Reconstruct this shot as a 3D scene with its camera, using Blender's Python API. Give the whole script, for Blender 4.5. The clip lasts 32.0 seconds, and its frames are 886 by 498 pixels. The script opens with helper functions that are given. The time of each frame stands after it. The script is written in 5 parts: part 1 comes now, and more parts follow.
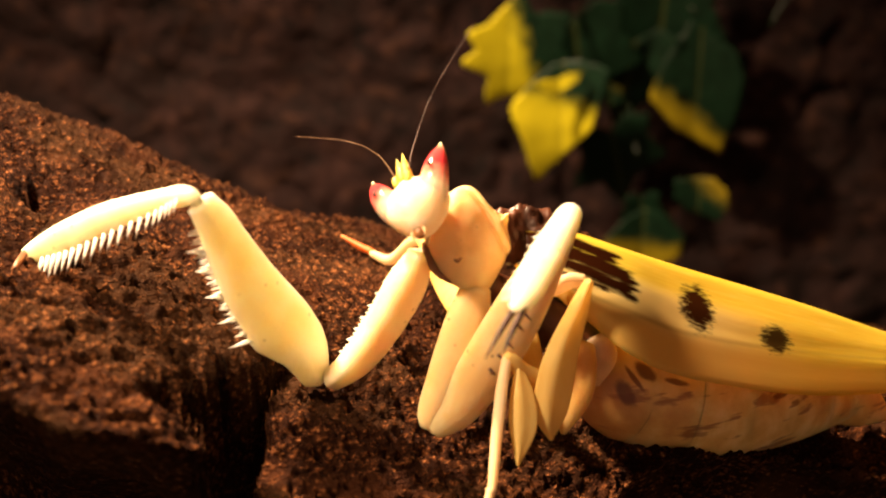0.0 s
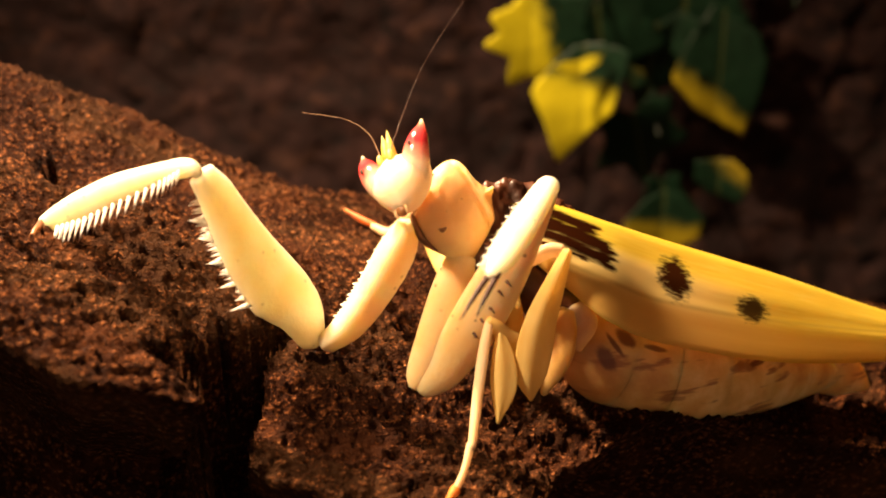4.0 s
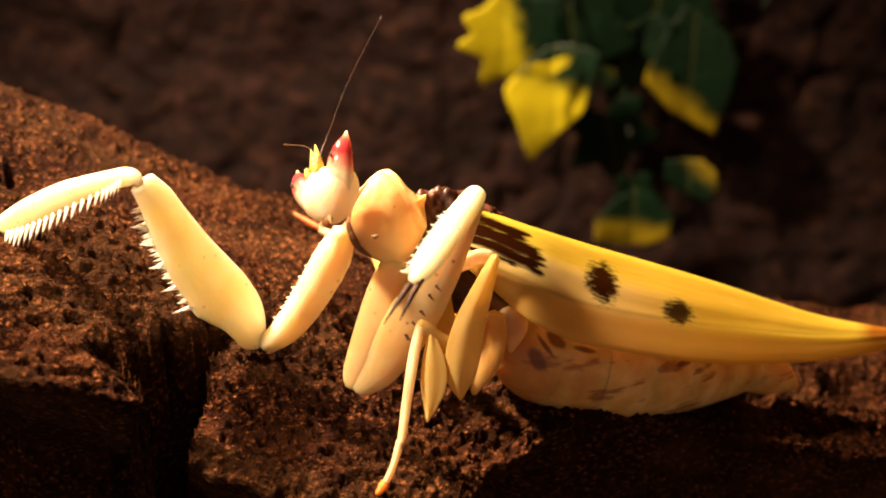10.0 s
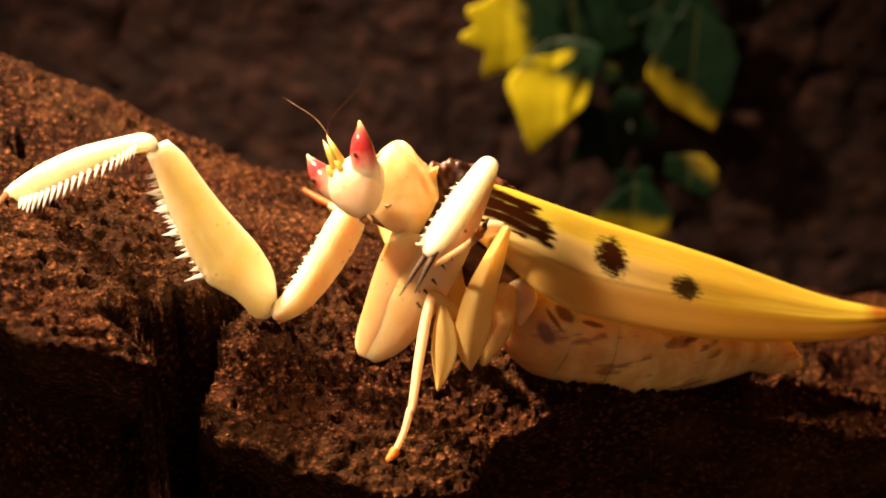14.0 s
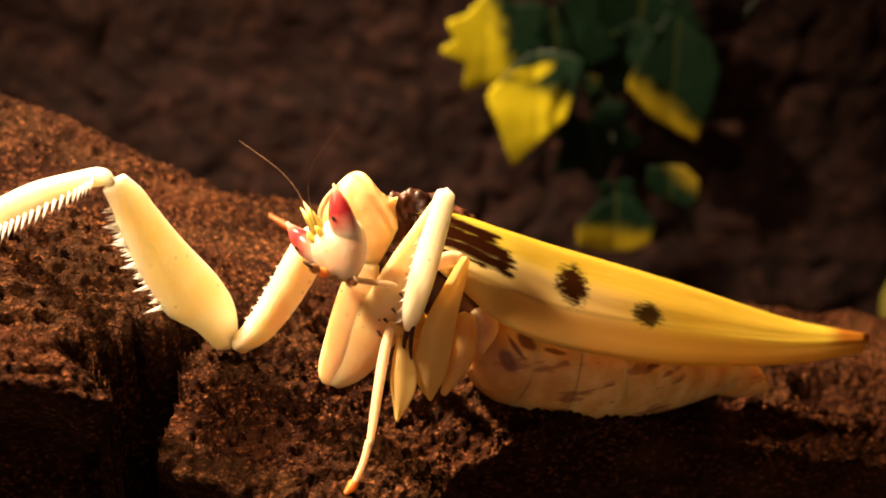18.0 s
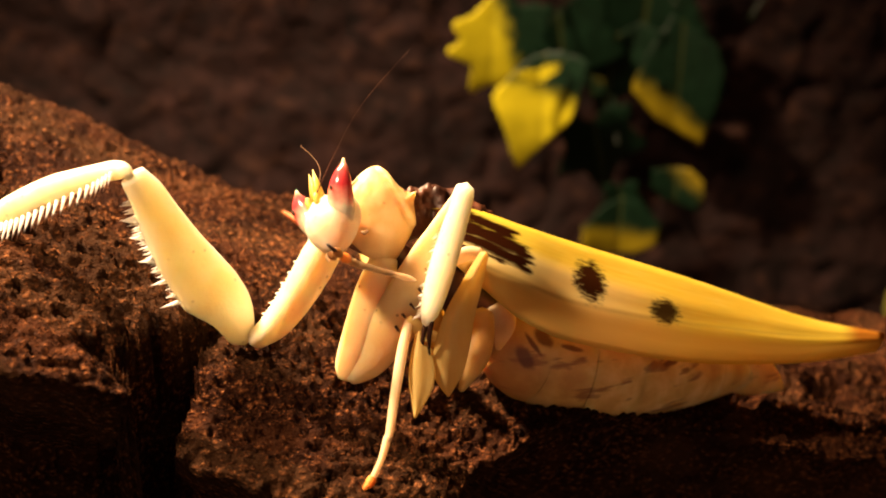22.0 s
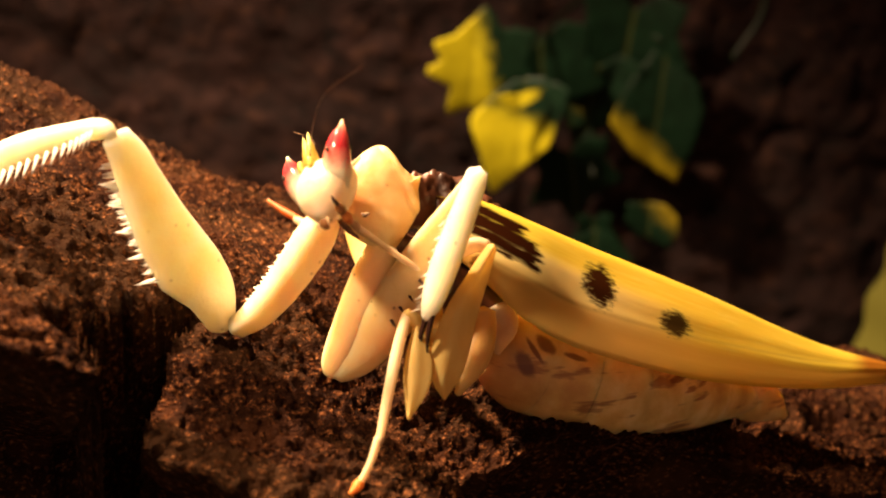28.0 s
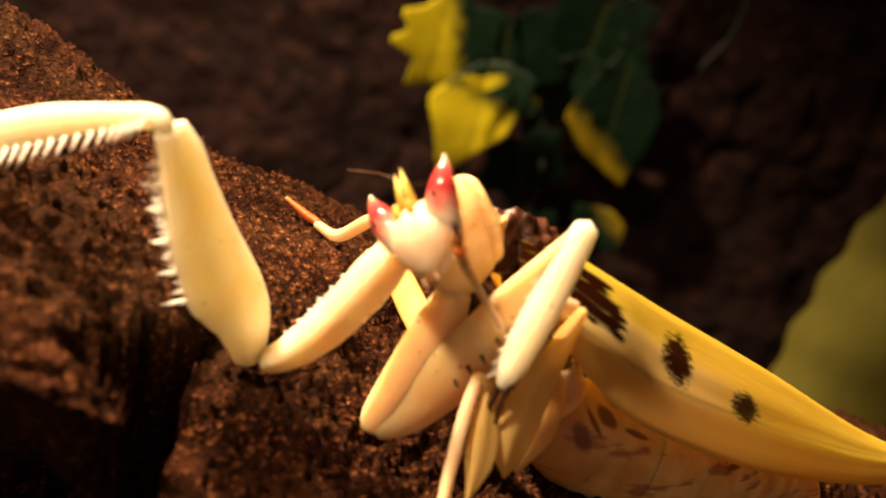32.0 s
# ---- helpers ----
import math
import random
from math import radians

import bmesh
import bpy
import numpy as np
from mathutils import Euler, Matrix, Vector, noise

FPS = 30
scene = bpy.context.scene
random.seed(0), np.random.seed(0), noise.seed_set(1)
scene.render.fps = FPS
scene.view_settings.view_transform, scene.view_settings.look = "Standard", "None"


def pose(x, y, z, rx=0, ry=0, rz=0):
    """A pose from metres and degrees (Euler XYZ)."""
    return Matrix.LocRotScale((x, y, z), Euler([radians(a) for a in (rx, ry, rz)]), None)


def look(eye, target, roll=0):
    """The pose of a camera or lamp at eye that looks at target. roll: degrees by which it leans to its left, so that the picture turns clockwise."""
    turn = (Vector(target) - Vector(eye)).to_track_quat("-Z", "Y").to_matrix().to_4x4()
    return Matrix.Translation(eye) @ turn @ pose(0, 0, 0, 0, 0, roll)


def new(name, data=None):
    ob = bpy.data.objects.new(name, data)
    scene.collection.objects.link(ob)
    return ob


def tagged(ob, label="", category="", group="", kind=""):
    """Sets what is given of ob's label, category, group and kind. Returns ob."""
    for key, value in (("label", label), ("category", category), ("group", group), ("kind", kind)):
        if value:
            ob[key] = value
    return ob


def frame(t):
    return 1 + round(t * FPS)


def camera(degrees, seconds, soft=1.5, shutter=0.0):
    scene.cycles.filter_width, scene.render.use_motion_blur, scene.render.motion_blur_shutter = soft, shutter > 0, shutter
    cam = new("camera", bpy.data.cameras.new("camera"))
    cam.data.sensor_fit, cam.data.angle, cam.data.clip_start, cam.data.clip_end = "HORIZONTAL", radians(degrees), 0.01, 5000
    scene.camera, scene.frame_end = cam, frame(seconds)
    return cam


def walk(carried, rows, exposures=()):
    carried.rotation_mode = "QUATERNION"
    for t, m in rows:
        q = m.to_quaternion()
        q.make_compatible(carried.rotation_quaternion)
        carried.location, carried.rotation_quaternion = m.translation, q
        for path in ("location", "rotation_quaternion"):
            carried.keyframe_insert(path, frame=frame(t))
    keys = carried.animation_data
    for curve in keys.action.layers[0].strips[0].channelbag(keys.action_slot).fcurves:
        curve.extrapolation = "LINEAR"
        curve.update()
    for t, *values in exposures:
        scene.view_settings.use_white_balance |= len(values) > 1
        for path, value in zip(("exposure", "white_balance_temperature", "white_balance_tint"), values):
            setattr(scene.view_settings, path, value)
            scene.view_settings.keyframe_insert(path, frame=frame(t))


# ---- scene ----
cam = camera(42.7, 32.0, soft=1.9)
METRES, EYE, TILT, LEAN, TURN = 0.115, 0.15, -20.0, 0.0, 0.0
ROWS = [
    (0.0, 0.0, 0.0, 0.0, 0.0, 0.0, -0.0),
    (0.5, 0.0274, -0.0008, -0.0052, 0.6, -0.51, 0.39),
    (1.0, 0.0232, -0.0118, -0.0057, 0.35, -0.46, -0.02),
    (1.5, 0.0351, -0.014, -0.0087, 0.78, -0.7, -0.01),
    (2.0, 0.0406, -0.0442, -0.0059, 1.31, -0.53, -0.02),
    (2.5, 0.0354, -0.051, -0.0108, 1.62, -0.52, -0.14),
    (4.5, 0.041, -0.0504, -0.0092, 1.86, -0.89, -0.33),
    (5.0, 0.043, -0.0602, 0.0026, 1.8, -0.88, -0.33),
    (5.5, 0.0297, -0.0772, -0.0071, 1.78, -0.99, -0.53),
    (6.0, 0.0549, -0.0794, -0.0109, 1.64, -1.23, -0.5),
    (6.5, 0.0485, -0.0699, -0.0139, 1.73, -1.56, -0.49),
    (7.0, 0.0618, -0.069, -0.0083, 1.6, -1.27, -0.33),
    (7.5, 0.0611, -0.07, -0.0081, 1.78, -1.15, -0.62),
    (8.0, 0.0695, -0.0563, -0.0118, 1.82, -1.22, -0.31),
    (8.5, 0.0779, -0.0559, -0.0058, 1.65, -1.25, -0.5),
    (9.0, 0.0708, -0.057, -0.0067, 1.29, -1.18, -0.72),
    (9.5, 0.0754, -0.0631, -0.0024, 1.46, -1.12, -0.64),
    (10.0, 0.0858, -0.0888, 0.0002, 1.39, -1.12, -0.51),
    (10.5, 0.0797, -0.0918, -0.0102, 1.41, -1.17, -0.69),
    (11.0, 0.0802, -0.0808, -0.0142, 1.28, -1.12, -0.66),
    (11.5, 0.0962, -0.0709, -0.0116, 1.24, -1.27, -0.73),
    (12.0, 0.0835, -0.0658, -0.0115, 1.16, -1.08, -0.91),
    (12.5, 0.0736, -0.0631, -0.0091, 1.22, -0.94, -0.91),
    (13.0, 0.0817, -0.0503, -0.0137, 1.02, -1.03, -1.03),
    (13.5, 0.0607, -0.0864, -0.0175, 1.27, -1.02, -1.06),
    (14.0, 0.0728, -0.0957, -0.0245, 1.15, -1.06, -1.22),
    (14.5, 0.0844, -0.1043, -0.0287, 1.1, -1.07, -1.01),
    (16.5, 0.0879, -0.087, -0.0203, 1.01, -1.07, -0.98),
    (17.0, 0.0877, -0.0834, -0.0089, 1.0, -0.99, -0.93),
    (17.5, 0.0919, -0.0857, -0.0002, 0.97, -0.92, -0.83),
    (18.0, 0.1002, -0.0958, -0.003, 0.79, -0.81, -0.82),
    (18.5, 0.0929, -0.0965, -0.0073, 0.8, -0.89, -0.99),
    (19.0, 0.0985, -0.086, -0.0092, 0.76, -0.95, -0.98),
    (19.5, 0.0925, -0.0801, -0.006, 0.75, -0.98, -1.03),
    (20.0, 0.0889, -0.0851, -0.0097, 0.64, -0.9, -1.02),
    (20.5, 0.087, -0.0998, -0.0065, 0.63, -0.85, -1.09),
    (21.0, 0.0884, -0.1134, -0.0124, 0.49, -0.77, -1.15),
    (21.5, 0.0914, -0.1075, -0.0082, 0.6, -0.69, -1.16),
    (22.0, 0.084, -0.0924, -0.0106, 0.72, -0.6, -1.02),
    (22.5, 0.097, -0.0992, -0.0096, 0.79, -0.65, -0.94),
    (23.0, 0.1053, -0.1152, -0.0137, 0.71, -0.56, -0.79),
    (23.5, 0.1054, -0.1179, -0.0178, 0.97, -0.42, -0.86),
    (24.0, 0.1142, -0.1296, -0.0179, 1.01, -0.37, -0.75),
    (24.5, 0.1063, -0.1061, -0.0225, 0.82, -0.33, -0.87),
    (26.5, 0.0995, -0.0999, -0.0287, 0.7, 0.42, -1.12),
    (27.0, 0.084, -0.0587, -0.0404, 0.82, 0.72, -1.53),
    (27.5, 0.0482, -0.0156, -0.0458, -1.05, 1.41, -2.7),
    (28.0, 0.0467, -0.0216, -0.0488, -1.65, 1.4, -4.28),
    (28.5, -0.0122, -0.0155, -0.0343, -3.07, 2.27, -5.68),
    (29.0, -0.0552, 0.0152, -0.0206, -3.79, 2.12, -7.54),
    (29.5, -0.063, 0.0459, -0.0047, -4.61, 1.75, -9.05),
    (30.0, -0.0646, 0.081, -0.0138, -5.91, 1.01, -9.91),
    (30.5, -0.0731, 0.0835, -0.0122, -6.39, 0.42, -10.58),
    (31.0, -0.0675, 0.0947, -0.0118, -6.77, 0.32, -10.7),
    (31.5, -0.081, 0.101, -0.0032, -6.98, 0.15, -11.37),
    (32.0, -0.0863, 0.1109, -0.0038, -7.6, 0.05, -11.77),
]
walk(cam, [(t, pose(0, 0, EYE, TILT, LEAN, TURN) @ pose(METRES * x, METRES * y, METRES * z, 90 + pitch, roll, yaw)) for t, x, y, z, yaw, pitch, roll in ROWS], exposures=((0, 0), (27.5, 0), (29, -0.18), (31, -0.36), (32, -0.38)))
cam.data.dof.use_dof = True
cam.data.dof.focus_distance = 0.106
cam.data.dof.aperture_fstop = 30.0

# ---- light ----
world = bpy.data.worlds.new("world")
scene.world = world
world.use_nodes = True
world.node_tree.nodes["Background"].inputs["Color"].default_value = (1.0, 0.60, 0.38, 1)
world.node_tree.nodes["Background"].inputs["Strength"].default_value = 0.40
scene.view_settings.exposure = 0.0

LAMP = Vector((-0.14, 0.195, 0.345))
LAMP_SIDE = Vector((-0.155, 0.015, 0.33))


def lamp_light(eye, target, watts, size, soft):
    data = bpy.data.lights.new("terrarium_lamp_light", "SPOT")
    data.energy, data.color = watts, (1.0, 0.68, 0.41)
    data.spot_size, data.spot_blend, data.shadow_soft_size = radians(size), 1.0, soft
    ob = new("terrarium_lamp_light", data)
    ob.matrix_world = look(eye, target)


lamp_light(LAMP_SIDE, (-0.03, 0.09, 0.10), 6.8, 76, 0.014)
lamp_light(LAMP, (-0.080, 0.188, 0.10), 26.6, 101, 0.010)

# ---- materials ----
MM = 0.001


def link(nt, socket, value):
    if isinstance(value, bpy.types.NodeSocket):
        nt.links.new(value, socket)
    else:
        socket.default_value = value


def node(nt, kind, ins=(), out=0, **props):
    n = nt.nodes.new(kind)
    for k, v in props.items():
        if k == "operation":
            n.operation = v
        elif k == "blend_type":
            n.blend_type = v
        elif k == "data_type":
            n.data_type = v
        elif k == "feature":
            n.feature = v
        elif k == "uv_map":
            n.uv_map = v
        elif k == "noise_dimensions":
            n.noise_dimensions = v
    for k, v in dict(ins).items():
        link(nt, n.inputs[k], v)
    return n.outputs[out]


def coords(nt, what="Object"):
    n = nt.nodes.new("ShaderNodeTexCoord")
    return n.outputs[what]


def noise_tex(nt, vec, scale, detail=4, rough=0.55, stretch=None):
    if stretch:
        vec = node(nt, "ShaderNodeMapping", {"Vector": vec, "Scale": stretch})
    return node(nt, "ShaderNodeTexNoise", {"Vector": vec, "Scale": scale, "Detail": detail, "Roughness": rough})


def ramp(nt, fac, stops):
    n = nt.nodes.new("ShaderNodeValToRGB")
    n.color_ramp.elements[0].position, n.color_ramp.elements[0].color = stops[0][0], (*stops[0][1], 1)
    n.color_ramp.elements[1].position, n.color_ramp.elements[1].color = stops[-1][0], (*stops[-1][1], 1)
    for p, c in stops[1:-1]:
        e = n.color_ramp.elements.new(p)
        e.color = (*c, 1)
    nt.links.new(fac, n.inputs[0])
    return n.outputs[0]


def math_node(nt, op, a, b=0.0, c=0.0):
    return node(nt, "ShaderNodeMath", {0: a, 1: b, 2: c}, operation=op)


def mix(nt, fac, a, b):
    n = nt.nodes.new("ShaderNodeMix")
    n.data_type = "RGBA"
    link(nt, n.inputs[0], fac)
    link(nt, n.inputs[6], (*a, 1) if isinstance(a, tuple) and len(a) == 3 else a)
    link(nt, n.inputs[7], (*b, 1) if isinstance(b, tuple) and len(b) == 3 else b)
    return n.outputs[2]


def smooth_step(nt, value, lo, hi):
    n = nt.nodes.new("ShaderNodeMapRange")
    n.interpolation_type = "SMOOTHSTEP"
    link(nt, n.inputs[0], value)
    n.inputs[1].default_value, n.inputs[2].default_value = lo, hi
    return n.outputs[0]


def surface(name, rough=0.5, spec=0.5, sss=0.0, radius=(1.0, 0.5, 0.22), sss_scale=0.003):
    m = bpy.data.materials.new(name)
    m.use_nodes = True
    b = m.node_tree.nodes["Principled BSDF"]
    b.inputs["Roughness"].default_value = rough
    b.inputs["Specular IOR Level"].default_value = spec
    if sss:
        b.inputs["Subsurface Weight"].default_value = sss
        b.inputs["Subsurface Radius"].default_value = radius
        b.inputs["Subsurface Scale"].default_value = sss_scale
    return m, m.node_tree, b


def bump(nt, b, height, strength, distance):
    link(nt, b.inputs["Normal"], node(nt, "ShaderNodeBump", {"Height": height, "Strength": strength, "Distance": distance}))


def chitin(name, pale, deep, rough=0.48, sss=0.9, speck=0.0, depth=0.0035):
    """Waxy, slightly see-through insect skin with soft mottling and fine pores."""
    m, nt, b = surface(name, rough, 0.4, sss, (1.0, 0.88, 0.74), depth)
    o = coords(nt)
    col = ramp(nt, noise_tex(nt, o, 320, 5), [(0.35, deep), (0.62, pale)])
    wash = smooth_step(nt, noise_tex(nt, o, 120, 3, 0.6, (1.0, 1.0, 0.5)), 0.42, 0.68)
    col = mix(nt, math_node(nt, "MULTIPLY", wash, 0.4), col, (deep[0] * 0.92, deep[1] * 0.82, deep[2] * 0.70))
    if speck:
        dots = node(nt, "ShaderNodeTexVoronoi", {"Vector": o, "Scale": 760})
        keep = smooth_step(nt, noise_tex(nt, o, 260, 2), 0.50, 0.56)
        mask = math_node(nt, "MULTIPLY", smooth_step(nt, dots, 0.17, 0.09), keep)
        col = mix(nt, math_node(nt, "MULTIPLY", mask, speck), col, (0.10, 0.035, 0.015))
    link(nt, b.inputs["Base Color"], col)
    bump(nt, b, math_node(nt, "MULTIPLY_ADD", noise_tex(nt, o, 700, 3), 1.4, noise_tex(nt, o, 2600, 4)), 0.3, 0.00016)
    return m


CREAM = chitin("cream_cuticle", (0.94, 0.80, 0.53), (0.92, 0.72, 0.41), speck=0.35, depth=0.0025)
SHIELD = chitin("apricot_shield", (0.88, 0.66, 0.32), (0.83, 0.54, 0.22), speck=0.9, depth=0.002)
PALE = chitin("pale_cream_limb", (0.95, 0.85, 0.63), (0.93, 0.78, 0.51), speck=0.3)
WARM = chitin("apricot_limb", (0.91, 0.72, 0.40), (0.87, 0.62, 0.28), speck=0.6, depth=0.002)
AMBERFOOT = chitin("amber_foot", (0.34, 0.13, 0.03), (0.14, 0.045, 0.012), 0.35, 0.2)
THIGH = chitin("cream_blade", (0.95, 0.85, 0.61), (0.93, 0.78, 0.49), speck=0.25, depth=0.004)
TAN = chitin("tan_joint", (0.42, 0.20, 0.075), (0.26, 0.10, 0.03), 0.35, 0.4)
PINKISH = chitin("pale_pink_face", (0.94, 0.82, 0.63), (0.90, 0.71, 0.50), speck=0.15)
UMBER = chitin("umber_cuticle", (0.26, 0.11, 0.045), (0.13, 0.05, 0.02), 0.4, 0.2)
PLATE = chitin("dull_pink_plate", (0.66, 0.41, 0.23), (0.54, 0.30, 0.15))
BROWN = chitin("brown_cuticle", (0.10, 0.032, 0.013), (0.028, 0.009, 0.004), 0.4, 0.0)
AMBERJOINT = chitin("amber_joint", (0.80, 0.48, 0.15), (0.66, 0.33, 0.075), 0.42, 0.7)
FOOT = chitin("tan_foot", (0.50, 0.31, 0.16), (0.36, 0.19, 0.085), 0.4, 0.5)
ORANGE = chitin("orange_foot", (0.74, 0.20, 0.03), (0.48, 0.10, 0.015), 0.4, 0.5)
DARKCLAW = chitin("dark_claw", (0.06, 0.018, 0.008), (0.02, 0.007, 0.004), 0.6, 0.0)
FEELER = chitin("brown_feeler", (0.24, 0.12, 0.05), (0.16, 0.07, 0.03), 0.6, 0.0)
HORN = chitin("yellow_horn", (0.78, 0.58, 0.10), (0.50, 0.40, 0.06), 0.35, 0.4)


def petal(name, pale, deep, share):
    """Thin skin that lets light through: fine lengthwise veining on a soft mottle."""
    m, nt, b = surface(name, 0.5, 0.25)
    o = coords(nt)
    col = ramp(nt, noise_tex(nt, o, 420, 4, 0.6, (1.0, 1.0, 0.25)), [(0.35, deep), (0.62, pale)])
    link(nt, b.inputs["Base Color"], col)
    bump(nt, b, noise_tex(nt, o, 1500, 3, 0.6, (1.0, 1.0, 0.2)), 0.2, 0.00012)
    see_through(nt, b, col, share)
    return m


def see_through(nt, b, col, share):
    """Mixes light that passes through into a surface."""
    tr = nt.nodes.new("ShaderNodeBsdfTranslucent")
    nt.links.new(col, tr.inputs[0])
    mx = nt.nodes.new("ShaderNodeMixShader")
    mx.inputs[0].default_value = share
    nt.links.new(b.outputs[0], mx.inputs[1])
    nt.links.new(tr.outputs[0], mx.inputs[2])
    nt.links.new(mx.outputs[0], nt.nodes["Material Output"].inputs[0])


LEGLOBE = petal("yellow_petal", (0.95, 0.76, 0.30), (0.92, 0.66, 0.20), 0.5)
THIN = petal("cream_thin_limb", (0.96, 0.78, 0.52), (0.92, 0.68, 0.38), 0.4)


def wing_material():
    """Yellow forewing: lengthwise veins, a fold line and three brown marks, laid out in millimetres along and across the wing."""
    m, nt, b = surface("yellow_wing", 0.65, 0.05)
    uv = node(nt, "ShaderNodeUVMap", uv_map="wing")
    sep = nt.nodes.new("ShaderNodeSeparateXYZ")
    nt.links.new(uv, sep.inputs[0])
    u, v = sep.outputs[0], sep.outputs[1]
    streak = noise_tex(nt, uv, 1.0, 4, 0.6, (0.18, 3.2, 1))
    base = ramp(nt, streak, [(0.3, (0.85, 0.66, 0.065)), (0.55, (0.89, 0.72, 0.09)), (0.75, (0.92, 0.78, 0.16))])
    pale = math_node(nt, "MULTIPLY", smooth_step(nt, u, 30, 12), smooth_step(nt, v, 2.0, 4.0))
    base = mix(nt, math_node(nt, "MULTIPLY", pale, 0.7), base, (0.94, 0.80, 0.42))
    # lower half coloured amber for its shade and the belly behind it
    base = mix(nt, math_node(nt, "MULTIPLY", smooth_step(nt, v, 5.2, 7.6), 0.7), base, (0.82, 0.54, 0.11))
    fold = math_node(nt, "ABSOLUTE", math_node(nt, "SUBTRACT", v, math_node(nt, "MULTIPLY_ADD", u, -0.045, 6.6)))
    base = mix(nt, math_node(nt, "MULTIPLY", smooth_step(nt, fold, 0.40, 0.0), 0.35), base, (0.45, 0.30, 0.05))
    ragged = noise_tex(nt, uv, 1.0, 3, 0.6, (0.9, 3.4, 1))
    for cu, cv, ru, rv, reach in ((13.5, 3.5, 1.95, 1.95, 1.0), (23.6, 4.6, 1.9, 1.35, 0.95)):
        du = math_node(nt, "DIVIDE", math_node(nt, "SUBTRACT", u, cu), ru)
        dv = math_node(nt, "DIVIDE", math_node(nt, "SUBTRACT", v, cv), rv)
        d = math_node(nt, "SQRT", math_node(nt, "ADD", math_node(nt, "MULTIPLY", du, du), math_node(nt, "MULTIPLY", dv, dv)))
        d = math_node(nt, "MULTIPLY_ADD", ragged, 1.6, math_node(nt, "SUBTRACT", d, 0.8))
        base = mix(nt, math_node(nt, "MULTIPLY", smooth_step(nt, d, 1.28, 0.62), reach), base, (0.055, 0.015, 0.003))
    comb = noise_tex(nt, uv, 1.0, 4, 0.6, (0.28, 1.5, 1))
    for cv, slope, wide, reach_u in ((1.3, 0.16, 0.8, 5.2), (2.6, 0.14, 1.25, 6.7), (4.0, 0.12, 1.15, 6.0), (5.3, 0.06, 0.4, 3.6)):
        off = math_node(nt, "ABSOLUTE", math_node(nt, "SUBTRACT", v, math_node(nt, "MULTIPLY_ADD", u, slope, cv - 0.3)))
        off = math_node(nt, "MULTIPLY_ADD", comb, 1.5, math_node(nt, "SUBTRACT", off, 0.75))
        end = math_node(nt, "MULTIPLY_ADD", comb, 6.0, math_node(nt, "SUBTRACT", u, 3.0))
        d = math_node(nt, "MULTIPLY", smooth_step(nt, off, wide, wide * 0.4), smooth_step(nt, end, reach_u, reach_u - 1.2))
        base = mix(nt, math_node(nt, "MULTIPLY", d, 1.0), base, (0.034, 0.008, 0.0015))
    tip = math_node(nt, "MULTIPLY", smooth_step(nt, u, 49.5, 53.0), smooth_step(nt, v, 8.0, 5.0))
    base = mix(nt, math_node(nt, "MULTIPLY", tip, 0.85), base, (0.45, 0.12, 0.01))
    link(nt, b.inputs["Base Color"], base)
    see_through(nt, b, base, 0.55)
    link(nt, b.inputs["Roughness"], ramp(nt, streak, [(0.3, (0.42,) * 3), (0.7, (0.62,) * 3)]))
    bump(nt, b, streak, 0.16, 0.00012)
    return m


